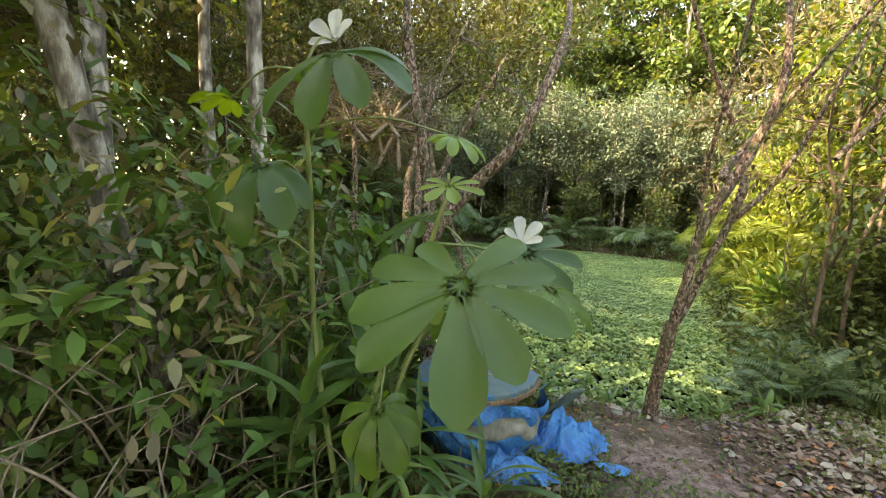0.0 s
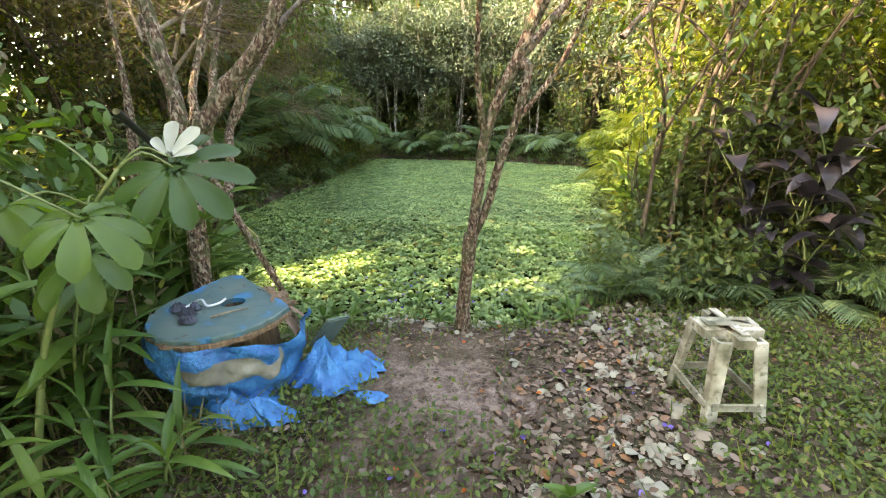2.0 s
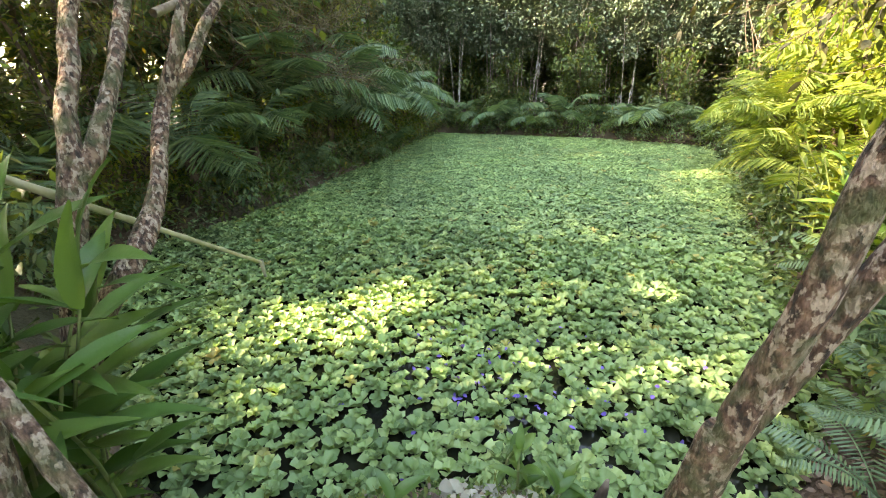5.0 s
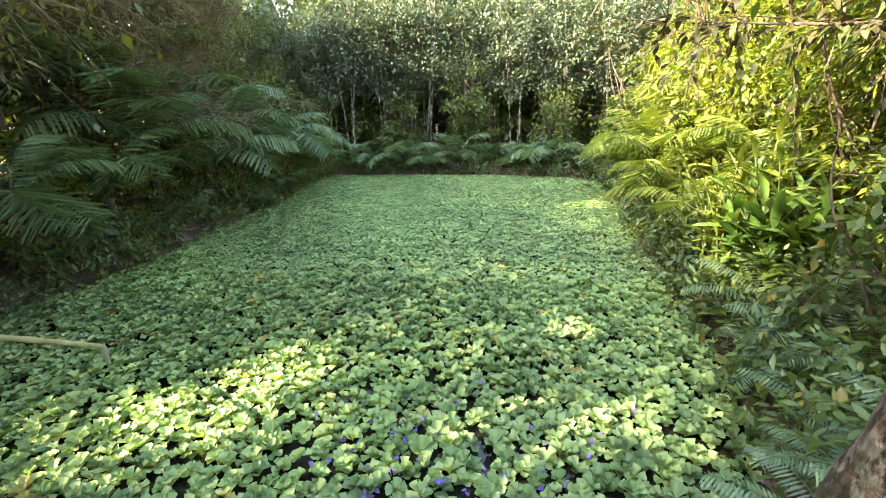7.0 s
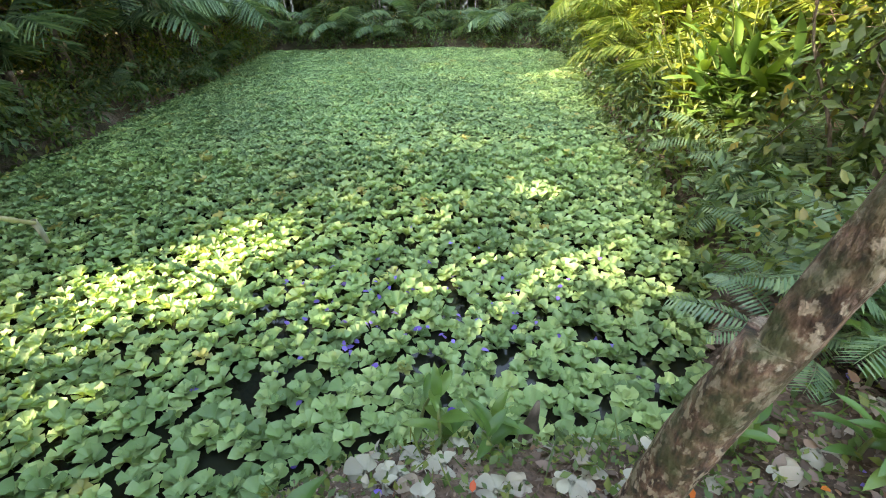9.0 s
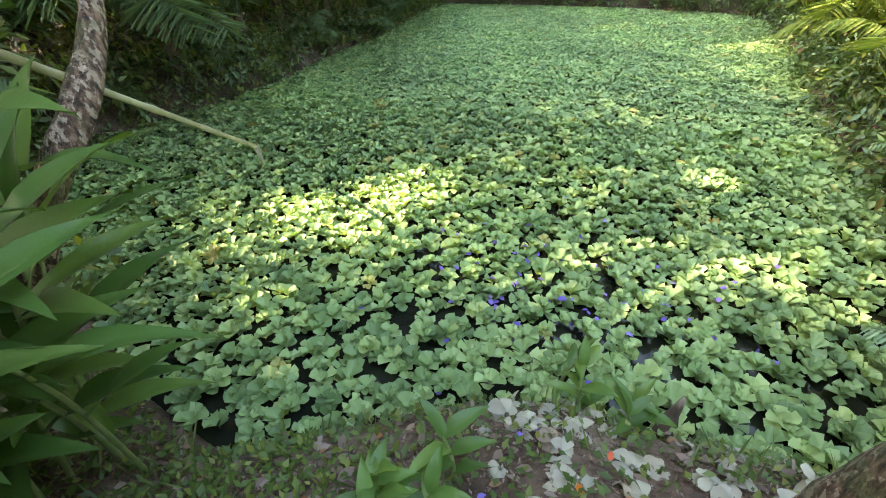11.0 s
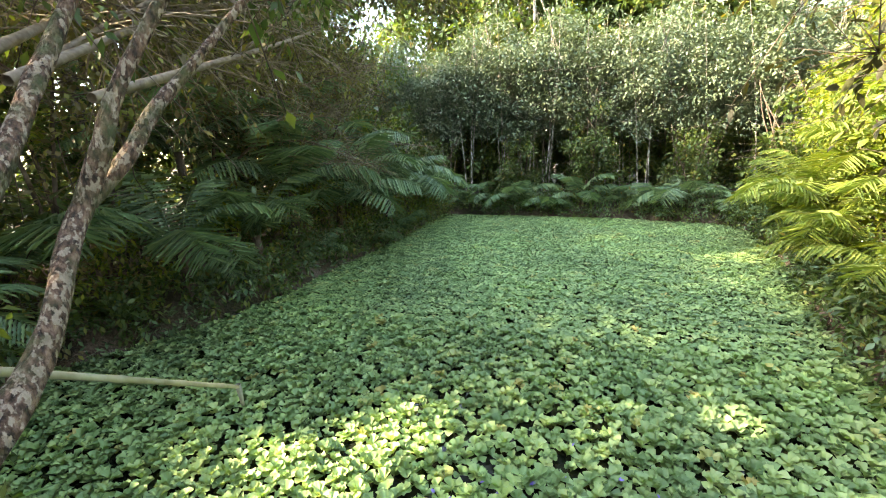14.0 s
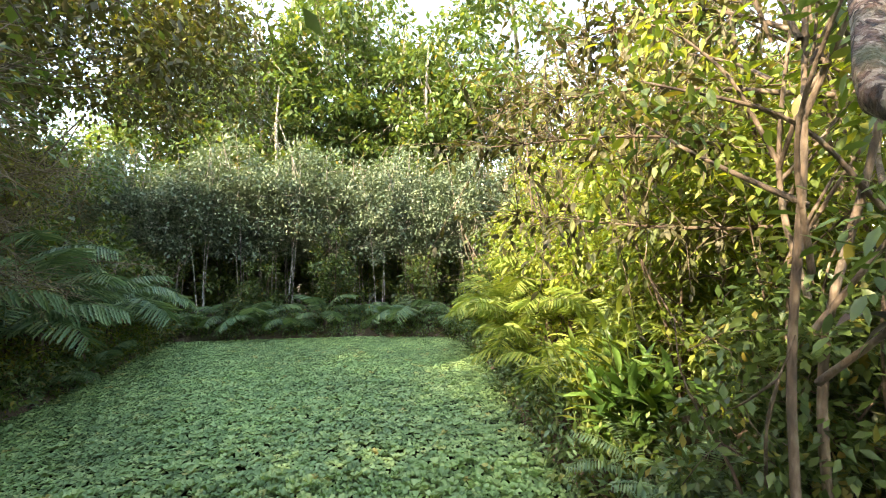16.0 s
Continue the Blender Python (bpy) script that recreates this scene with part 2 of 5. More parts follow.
def rot_frames(D, spin):
    """Orthonormal frames (n,3,3) whose first axis is D."""
    D = D / (np.linalg.norm(D, axis=1)[:, None] + 1e-9)
    up = np.where(np.abs(D[:, 2:3]) > 0.95, [[1.0, 0, 0]], [[0, 0, 1.0]])
    S = np.cross(D, up)
    S /= np.linalg.norm(S, axis=1)[:, None] + 1e-9
    N = np.cross(S, D)
    c, s = np.cos(spin)[:, None], np.sin(spin)[:, None]
    return np.stack([D, S * c + N * s, N * c - S * s], 1)


# outlines of one leaf: along, across, lift
LEAF4 = (np.array([(0, 0, 0), (0.45, 0.5, 0.12), (1, 0, -0.05), (0.45, -0.5, 0.12)]), np.array([(0, 2, 1), (0, 3, 2)]))
LEAF6 = (np.array([(0, 0, 0), (0.28, 0.42, 0.10), (0.66, 0.38, 0.05), (1, 0, -0.14), (0.66, -0.38, 0.05), (0.28, -0.42, 0.10), (0.5, 0, 0)]),
         np.array([(0, 6, 1), (1, 6, 2), (2, 6, 3), (3, 6, 4), (4, 6, 5), (5, 6, 0)]))


_u = np.arange(10) / 9
_w = 0.5 * np.sin(np.pi * (0.12 + 0.88 * _u) ** 0.7) ** 0.6
# a toothed pinna: rib with teeth down both sides
PINNA = (np.vstack([np.column_stack([_u, 0 * _u, -0.5 * _u * _u]), np.column_stack([np.minimum(_u + 0.07, 1), _w * np.where(np.arange(10) % 2, 1.0, 0.5), 0.25 - 0.5 * _u * _u]), np.column_stack([np.minimum(_u + 0.07, 1), -_w * np.where(np.arange(10) % 2, 1.0, 0.5), 0.25 - 0.5 * _u * _u])]),
         np.array([q for i in range(9) for q in ((i, i + 1, 11 + i), (i, 11 + i, 10 + i), (i, 21 + i, i + 1), (i, 20 + i, 21 + i))]))


def leaves(P, D, size, width=0.5, spin=None, shape=LEAF4, r=rng):
    """Many leaves with their stalks at P, pointing along D."""
    P, D = np.asarray(P, dtype=float), np.asarray(D, dtype=float)
    n = len(P)
    size = np.broadcast_to(np.asarray(size, dtype=float), (n,))
    M = rot_frames(D, r.normal(0, 0.5, n) if spin is None else spin)
    L = shape[0] * np.array([1, width, width])
    V = P[:, None] + np.einsum("kc,ncd->nkd", L, M) * size[:, None, None]
    F = shape[1][None] + (np.arange(n) * len(L))[:, None, None]
    return V.reshape(-1, 3), F.reshape(-1, 3)


def ball(n, r=rng):
    d = r.normal(0, 1, (n, 3))
    return d / np.linalg.norm(d, axis=1)[:, None]


# ---- ground and pond ----
POND = np.array([(-0.18, 0.17), (-0.53, 0.2), (-0.73, 0.16), (-1.01, 0.2), (-1.25, 0.12), (-1.47, 0.02), (-1.75, -0.18), (-2.1, -0.42), (-2.7, -0.3), (-3.6, 0.1),
                 (-5.0, 0.8), (-5.6, 1.3), (-5.3, 2.2), (-5.12, 2.8), (-5.1, 3.6), (-5.3, 5.5), (-5.38, 7.5), (-5.7, 9.5), (-6.0, 11.6), (-1.3, 11.25),
                 (0.92, 10.5), (1.3, 9.6), (1.24, 8.0), (1.0, 5.8), (0.78, 4.4), (0.73, 3.5), (0.67, 2.6), (0.62, 1.9), (0.45, 1.2), (0.2, 0.7), (0.0, 0.35)])


def shore(X, Y):
    """Distance to the pond's edge, negative on the water."""
    X, Y = np.asarray(X, dtype=float), np.asarray(Y, dtype=float)
    best = np.full(X.shape, 1e9)
    inside = np.zeros(X.shape, dtype=bool)
    for (ax, ay), (bx, by) in zip(POND, np.roll(POND, -1, 0)):
        dx, dy = bx - ax, by - ay
        u = np.clip(((X - ax) * dx + (Y - ay) * dy) / (dx * dx + dy * dy), 0, 1)
        best = np.minimum(best, np.hypot(X - ax - u * dx, Y - ay - u * dy))
        cross = (ay > Y) != (by > Y)
        inside ^= cross & (X < ax + (Y - ay) * dx / (dy if dy else 1e-9))
    return np.where(inside, -best, best)


def rough_noise(X, Y):
    return (0.5 * np.sin(2.1 * X + 1.3 * np.sin(1.7 * Y)) + 0.5 * np.sin(2.7 * Y + 1.1 * np.sin(2.3 * X + 1)) + 0.35 * np.sin(6.1 * X + 2 * np.sin(4.3 * Y)) * np.sin(5.3 * Y))


def gz(X, Y):
    """Height of the ground."""
    d = shore(X, Y)
    up = np.maximum(d, 0)
    z = 0.38 * (1 - np.exp(-up / 0.26)) + 0.05 * np.minimum(up, 3) + 0.03 * rough_noise(np.asarray(X), np.asarray(Y)) * np.minimum(up / 0.3, 1)
    return np.where(d < 0, np.maximum(-0.5, 1.2 * d), z)


def gz1(x, y):
    return float(gz(np.array([x]), np.array([y]))[0])


def axis_steps(lo, hi, a, b, fine):
    mid = np.arange(a, b, fine)
    left = a - np.geomspace(fine, a - lo, 26)[::-1]
    right = b + np.geomspace(fine, hi - b, 26)
    return np.concatenate([left, mid, right])


m, t, b, out = node_mat("soil")
soil = ramp(t, tex(t, 3.0, 8), ((0.3, (0.035, 0.02, 0.012)), (0.5, (0.115, 0.07, 0.046)), (0.7, (0.25, 0.175, 0.135))))
soil = mixc(t, ramp(t, tex(t, 0.55, 4), ((0.45, (0, 0, 0)), (0.62, (0.75, 0.75, 0.75)))), soil, (0.06, 0.062, 0.028))
co = t.nodes.new("ShaderNodeTexCoord")
away = t.nodes.new("ShaderNodeVectorMath")
away.operation = "DISTANCE"
t.links.new(co.outputs["Object"], away.inputs[0])
away.inputs[1].default_value = (-0.45, -1.15, 0.42)
worn = t.nodes.new("ShaderNodeMath")
worn.operation = "ADD"
t.links.new(away.outputs["Value"], worn.inputs[0])
t.links.new(tex(t, 4.5, 7), worn.inputs[1])
soil = mixc(t, ramp(t, worn.outputs[0], ((0.78, (0.9, 0.9, 0.9)), (1.2, (0, 0, 0)))), soil, ramp(t, tex(t, 16, 6), ((0.35, (0.16, 0.105, 0.085)), (0.65, (0.40, 0.30, 0.255)))))
t.links.new(mixc(t, 0.5, soil, ramp(t, tex(t, 60, 4), ((0.3, (0.4, 0.4, 0.4)), (0.7, (1.0, 1.0, 1.0)))), "MULTIPLY"), b.inputs["Base Color"])
b.inputs["Roughness"].default_value = 0.95
bump(t, b, tex(t, 34, 9), 1.0, 0.04)
SOIL = m
xs, ys = axis_steps(-450, 450, -8.5, 5.0, 0.09), axis_steps(-450, 450, -5.5, 13.5, 0.11)
GX, GY = np.meshgrid(xs, ys, indexing="xy")
GZ = gz(GX, GY)
w, h = len(xs), len(ys)
ii, jj = np.meshgrid(np.arange(h - 1), np.arange(w - 1), indexing="ij")
quads = np.stack([ii * w + jj, ii * w + jj + 1, (ii + 1) * w + jj + 1, (ii + 1) * w + jj], -1).reshape(-1, 4)
solid("ground", arr_mesh("ground", np.stack([GX, GY, GZ], -1), quads, SOIL), "brown leaf-strewn forest soil sloping to a pond", "ground", kind="structure")

m, t, b, out = node_mat("dark_pond_water")
t.links.new(ramp(t, tex(t, 1.5, 3), ((0.3, (0.008, 0.010, 0.008)), (0.7, (0.016, 0.018, 0.012)))), b.inputs["Base Color"])
b.inputs["Roughness"].default_value = 0.04
b.inputs["IOR"].default_value = 1.33
bump(t, b, tex(t, 5, 2), 0.06, 0.01)
c = POND.mean(0)
ring = spline(np.vstack([POND, POND[:1]]), 140)[:-1]
wv = np.vstack([np.column_stack([ring + (ring - c) / np.linalg.norm(ring - c, axis=1)[:, None] * 0.12, np.full(len(ring), -0.015)]), [(c[0], c[1], -0.015)]])
wf = np.array([(i, (i + 1) % len(ring), len(ring)) for i in range(len(ring))])
solid("water", arr_mesh("water", wv, wf, m), "still dark pond water under floating plants", "water", kind="structure")


# ---- floating plants ----
def rosette(seed, n_leaf, rows):
    """One water lettuce: fan-shaped, ribbed, upward-cupped leaves in two whorls."""
    r = np.random.default_rng(seed)
    s = Soup()
    for k in range(n_leaf):
        inner = k % 3 == 2
        a = k * 2.399 + r.normal(0, 0.15)
        ln = (0.038 if inner else 0.054) * r.uniform(0.85, 1.15)
        wd = ln * r.uniform(0.75, 1.0)
        tilt = r.uniform(0.95, 1.35) * (1 if rows > 1 else 0.6) if inner else r.choice([0.2, 0.5, 0.85]) * (1 if rows > 1 else 0.4) + r.normal(0, 0.08)
        cols = 4 if rows > 1 else 3
        V = []
        for i in range(rows + 1):
            u = i / rows
            half = wd * (0.12 + 0.88 * u ** 0.8) * 0.5
            for j in range(cols):
                v = j / (cols - 1) * 2 - 1
                x = ln * (u - 0.10 * (abs(v) ** 2.5) * (u > 0.9) - 0.05 * (u > 0.9) * (abs(v) < 0.2))
                z = ln * (0.34 * v * v * u + 0.06 * (j % 2) * u - 0.22 * u * u)
                V.append((x * math.cos(tilt) - z * math.sin(tilt), half * v, x * math.sin(tilt) + z * math.cos(tilt)))
        V = np.array(V)
        ca, sa = math.cos(a), math.sin(a)
        V = np.column_stack([V[:, 0] * ca - V[:, 1] * sa, V[:, 0] * sa + V[:, 1] * ca, V[:, 2] + 0.002 * k])
        F = [(i * cols + j, i * cols + j + 1, (i + 1) * cols + j + 1, (i + 1) * cols + j) for i in range(rows) for j in range(cols - 1)]
        s.add(V, F)
    V, F = np.concatenate(s.V), np.concatenate(s.F)
    hub = len(V)
    size = hub // n_leaf
    cols = 4 if rows > 1 else 3
    fan = [(hub, k * size + j, k * size + j + 1) for k in range(n_leaf) for j in range(cols - 1)]
    return np.vstack([V, (0, 0, -0.012)]), np.vstack([F, fan])


NEAR_ROS = [rosette(i, 11, 2) for i in range(7)]
FAR_ROS = [rosette(20 + i, 8, 1) for i in range(5)]
HOLES = np.array([(-2.16, 2.13, 0.16), (-2.0, 2.16, 0.12), (-1.13, 1.98, 0.14), (-0.85, 2.01, 0.10), (-1.4, 2.1, 0.06), (-1.78, 0.41, 0.2), (-1.6, 0.5, 0.12), (-1.37, 0.69, 0.13), (-1.53, 0.57, 0.13),
                  (-0.63, 1.04, 0.10), (-0.82, 1.47, 0.11), (-1.75, 1.33, 0.12), (-1.39, 1.28, 0.08), (-1.05, 0.55, 0.10), (-0.72, 0.62, 0.10), (-1.9, 0.95, 0.09), (-0.35, 0.75, 0.1), (-2.5, 0.7, 0.1), (-0.95, 0.95, 0.07), (0.55, 4.35, 0.09)])
pts = []
step = 0.08
yy = -0.3
row = 0
while yy < 11.8:
    for xx in np.arange(-6.2 + (row % 2) * step / 2, 1.5, step):
        pts.append((xx + rng.normal(0, 0.022), yy + rng.normal(0, 0.022)))
    yy += step * 0.87
    row += 1
pts = np.array(pts)
pts = pts[shore(pts[:, 0], pts[:, 1]) < 0.02]
keep = np.ones(len(pts), dtype=bool)
for hx, hy, hr in HOLES:
    keep &= np.hypot(pts[:, 0] - hx, (pts[:, 1] - hy)) > hr * 0.42
keep &= (rng.random(len(pts)) > np.where(pts[:, 1] < 2.2, 0.02, 0.004))
pts = pts[keep]
near = np.hypot(pts[:, 0] + 0.95, pts[:, 1] + 0.3)
order = np.argsort(near)
ros_mesh = [arr_mesh("lettuce_rosette", V, F, LETTUCE) for V, F in NEAR_ROS]
soup = Soup()
for rank, idx in enumerate(order):
    x, y = pts[idx]
    size = rng.uniform(0.75, 1.2) * float(np.interp(y, (1.6, 4.5), (1.0, 1.32)))
    if rank < 280:
        o = solid("water_lettuce", ros_mesh[rank % 7], "pale green water lettuce rosette floating on the pond", "water plant",
                  pose(x, y, rng.uniform(-0.012, 0.006), rng.normal(0, 6), rng.normal(0, 6), rng.uniform(0, 360)) @ Matrix.Scale(size, 4), "water lettuce rosettes")
    else:
        V, F = (NEAR_ROS[rank % 7] if y < 3.4 else FAR_ROS[rank % 5])
        a = rng.uniform(0, 6.283)
        W = np.column_stack([V[:, 0] * math.cos(a) - V[:, 1] * math.sin(a), V[:, 0] * math.sin(a) + V[:, 1] * math.cos(a), V[:, 2]]) * size
        soup.add(W + (x, y, rng.uniform(-0.012, 0.006)), F)
solid("water_lettuce_carpet", soup.mesh("water_lettuce_carpet", LETTUCE), "dense carpet of pale green water lettuce covering the pond", "water plants", kind="stuff")


# ---- plants: makers ----
def frond_mesh(seed, length, pairs, lobes, mat, droop=0.9, wide=0.29, rise=0.9):
    """A fern frond: arched midrib with pinnae, each cut into leaflets."""
    r = np.random.default_rng(seed)
    s = Soup()
    u = np.linspace(0, 1, 14)
    ang = rise - droop * 1.6 * u ** 1.4
    step_ = length / 13
    C = np.zeros((14, 3))
    for i in range(1, 14):
        C[i] = C[i - 1] + step_ * np.array([math.cos(ang[i]), 0, math.sin(ang[i])])
    C[:, 1] = 0.05 * length * np.sin(u * 3 + r.uniform(0, 6))
    s.add(*tube(C, np.linspace(0.007, 0.0015, 14) * (length ** 0.5), 4))
    P, D, S, SP = [], [], [], []
    for k in range(pairs):
        f = 0.16 + 0.83 * (k + 0.5) / pairs
        i = min(int(f * 13), 12)
        g = f * 13 - i
        p = C[i] * (1 - g) + C[i + 1] * g
        tan = C[i + 1] - C[i]
        tan /= np.linalg.norm(tan)
        ln = length * wide * (math.sin(math.pi * min(1, (0.12 + 0.88 * (1 - f)) * 1.15)) ** 0.7 if f > 0.3 else 0.75 + 0.8 * (f - 0.15)) * r.uniform(0.9, 1.08)
        for side in (1, -1):
            d = np.array([0, side, 0]) + tan * (0.2 + 0.25 * f) + np.array([0, 0, -0.3 - 0.15 * r.random()])
            d /= np.linalg.norm(d)
            if lobes == 0:
                P.append(p), D.append(d), S.append(ln), SP.append(0.15 * side)
                continue
            d[2] += r.normal(0, 0.12)
            P.append(p), D.append(d), S.append(ln), SP.append(0.3 * side + r.normal(0, 0.15))
    spread_ = 0.16 if lobes == 0 else 1.15 / (pairs * wide)
    s.add(*leaves(np.array(P), np.array(D), np.array(S), spread_, np.array(SP), LEAF6 if lobes == 0 else PINNA))
    return s.mesh("frond", mat)


def fern(name, label, fronds, count, m, scale=1.0, trunk=0.0, seed=0, lean=(0, 0)):
    r = np.random.default_rng(seed)
    o = thing(name, label, "fern", m, "ferns round the pond")
    z0 = 0.02
    if trunk > 0:
        P = spline([(0, 0, -0.1), (0.02, 0.02, trunk * 0.5), (lean[0] * 0.3, lean[1] * 0.3, trunk)], 7)
        part("trunk", arr_mesh("trunk", *tube(P, np.linspace(0.07, 0.05, 7), 8, 0.2, seed), BARK), o)
        z0 = trunk
    for k in range(count):
        a = 360 * k / count + r.uniform(-18, 18)
        part("frond", fronds[k % len(fronds)], o, m=pose(lean[0] * 0.3 * (trunk > 0), lean[1] * 0.3 * (trunk > 0), z0, r.uniform(-10, 10), r.uniform(-30, 18), a) @ Matrix.Scale(scale * r.uniform(0.8, 1.1), 4))
    return o


def blade_mesh(seed, length, width, mat, droop=0.5, curl=0.25, name="leaf"):
    """A lance-shaped leaf with a sunken midrib, arching along its length."""
    r = np.random.default_rng(seed)
    n = 9
    V, F = [], []
    x = z = 0.0
    for i in range(n):
        u = i / (n - 1)
        a = 0.35 - droop * 1.7 * u
        if i:
            x += length / (n - 1) * math.cos(a)
            z += length / (n - 1) * math.sin(a)
        half = width * 0.5 * (math.sin(math.pi * (0.05 + 0.95 * u) ** 0.75)) ** 0.85 if u < 1 else 0
        wav = 0.08 * width * math.sin(7 * u + seed)
        for v in (-1, -0.5, 0, 0.5, 1):
            V.append((x, half * v, z + curl * half * abs(v) ** 1.5 + wav * v - (0.06 * half if v == 0 else 0)))
        if i:
            for j in range(4):
                F.append(((i - 1) * 5 + j, (i - 1) * 5 + j + 1, i * 5 + j + 1, i * 5 + j))
    return arr_mesh(name, V, F, mat)


def lance_plant(name, label, blades, stems, m, height=0.7, per=7, seed=0, group="broad-leaved waterside plants"):
    """Upright stems with alternate lance leaves."""
    r = np.random.default_rng(seed)
    o = thing(name, label, "plant", m, group)
    for s_ in range(stems):
        a = r.uniform(0, 6.28)
        lean = r.uniform(0.1, 0.45)
        bx, by = r.normal(0, 0.07, 2)
        hgt = height * r.uniform(0.7, 1.15)
        P = spline([(bx, by, -0.04), (bx + 0.3 * lean * hgt * math.cos(a), by + 0.3 * lean * hgt * math.sin(a), hgt * 0.5), (bx + lean * hgt * math.cos(a), by + lean * hgt * math.sin(a), hgt)], 9)
        part("stem", arr_mesh("stem", *tube(P, np.linspace(0.009, 0.004, 9), 6), STEM), o)
        for k in range(per):
            f = 0.22 + 0.78 * (k + 0.5) / per
            p = P[min(8, int(f * 8.99))]
            side = a + (math.pi / 2 if k % 2 else -math.pi / 2) + r.normal(0, 0.5)
            part("leaf", blades[(k + s_) % len(blades)], o, m=pose(*p, r.uniform(-15, 15), -r.uniform(0, 40), math.degrees(side)) @ Matrix.Scale(r.uniform(0.75, 1.1) * (1 - 0.35 * abs(f - 0.6)), 4))
        part("leaf", blades[s_ % len(blades)], o, m=pose(*P[-1], 0, -60 + r.uniform(-15, 15), math.degrees(a)) @ Matrix.Scale(0.8, 4))
    return o


def crown_mesh(name, mat, seed, centres, spread, per, size, width=0.5, hang=0.3, shape=LEAF4, gaps=False):
    r = np.random.default_rng(seed)
    P, D = [], []
    for c_ in centres:
        k = int(per * r.uniform(0.6, 1.4))
        d = ball(k, r)
        rad = r.random(k)[:, None] ** 0.5
        P.append(np.asarray(c_) + d * rad * np.asarray(spread) * r.uniform(0.7, 1.25))
        dd = d * 0.8 + r.normal(0, 0.6, (k, 3))
        dd[:, 2] -= hang
        D.append(dd)
    P, D = np.concatenate(P), np.concatenate(D)
    if gaps:
        thin = ~in_gap(P) | (r.random(len(P)) < 0.06)
        P, D = P[thin], D[thin]
    return arr_mesh(name, *leaves(P, D, size * r.uniform(0.6, 1.3, len(P)), width, None, shape, r), mat)


def tree(name, label, category, mat, bark, seed, height, girth, crown_lo, dims, clumps, per, size, spread, bend=0.3, stems=1, limbs=6, twigs=0, group="", shape=LEAF4, width=0.5):
    """A tree or shrub at the origin: trunk or stems, limbs that reach into the leaf clumps, a crown with gaps."""
    r = np.random.default_rng(seed)
    o = thing(name, label, category, None, group)
    tops = []
    for s_ in range(stems):
        a = r.uniform(0, 6.28)
        off = 0.0 if stems == 1 else r.uniform(0.05, 0.3)
        q = r.normal(0, bend, 2)
        P = spline([(off * math.cos(a), off * math.sin(a), -0.15), (off * 1.2 * math.cos(a) + q[0] * 0.4, off * 1.2 * math.sin(a) + q[1] * 0.4, height * 0.35),
                    (off * 2 * math.cos(a) + q[0], off * 2 * math.sin(a) + q[1], height * 0.68), (off * 3 * math.cos(a) + q[0] * 0.6, off * 3 * math.sin(a) + q[1] * 1.5, height * 0.95)], 12)
        part("trunk" if stems == 1 else "stem", arr_mesh("trunk", *tube(P, girth * np.linspace(1.1, 0.25, 12) * (1 if stems == 1 else 0.6), 8, 0.12, seed + s_), bark), o)
        tops.append(P)
    C = []
    for k in range(clumps):
        d = ball(1, r)[0]
        C.append(np.array([0, 0, (crown_lo + height) / 2]) + d * np.array([dims[0], dims[1], (height - crown_lo) / 2]) * r.uniform(0.35, 1.0))
    C = np.array(C)
    lm = Soup()
    for k in range(limbs):
        P0 = tops[k % len(tops)]
        st = P0[r.integers(4, 11)]
        e = C[k % len(C)]
        mid = (st + e) / 2 + np.array([0, 0, -0.12 * np.linalg.norm(e - st)]) + r.normal(0, 0.06, 3)
        part("limb", arr_mesh("limb", *tube(spline([st, mid, e], 7), girth * np.linspace(0.38, 0.08, 7), 6, 0.1, k), bark), o)
    if twigs:
        for k in range(twigs):
            c_ = C[r.integers(0, len(C))]
            st = c_ + r.normal(0, 0.5, 3) * np.asarray(spread)
            d = r.normal(0, 1, 3)
            d[2] = d[2] * 0.6 - 0.1
            e = st + d / np.linalg.norm(d) * r.uniform(0.3, 0.9)
            lm.add(*tube(spline([st, (st + e) / 2 + r.normal(0, 0.05, 3), e], 4), np.linspace(0.006, 0.002, 4), 3))
        tagged(part("twig_spray", lm.mesh("twig_spray", bark), o), kind="stuff")
    part("crown", crown_mesh("crown", mat, seed + 1, C, spread, per, size, width, 0.3, shape), o)
    return o


def plant_at(ob, x, y, turn=0.0, scale=1.0, z=None, tilt=(0, 0)):
    return copy_thing(ob, pose(x, y, (gz1(x, y) - 0.02) if z is None else z, tilt[0], tilt[1], turn) @ Matrix.Scale(scale, 4))


def first_at(ob, x, y, turn=0.0, scale=1.0):
    ob.matrix_basis = pose(x, y, gz1(x, y) - 0.02, 0, 0, turn) @ Matrix.Scale(scale, 4)
    return ob


def scatter(makers, spots, seed=3, lo=0.85, hi=1.2):
    """First use of each maker takes its own spot, the rest are copies."""
    r = np.random.default_rng(seed)
    used = set()
    base = {}
    for k, (x, y) in enumerate(spots):
        ob = makers[k % len(makers)]
        sc, tn = r.uniform(lo, hi), r.uniform(0, 360)
        if ob not in used:
            used.add(ob)
            base[ob] = sc
            first_at(ob, x, y, tn, sc)
        else:
            m_ = pose(x, y, gz1(x, y) - 0.02, r.normal(0, 3), r.normal(0, 3), tn) @ Matrix.Scale(sc / base[ob], 4)
            copy_thing(ob, m_)


# ---- woods round the pond ----
tall = [tree("tree", "tall dark-leaved forest tree behind the pond bank", "tree", LEAF_DARK, BARK_PALE, 100 + i, 8.5 + 0.6 * i, 0.11, 2.2, (2.0, 2.0), 62, 82, 0.2, (0.55, 0.55, 0.4), 0.35, 1, 12, 60, "tall forest trees") for i in range(3)]
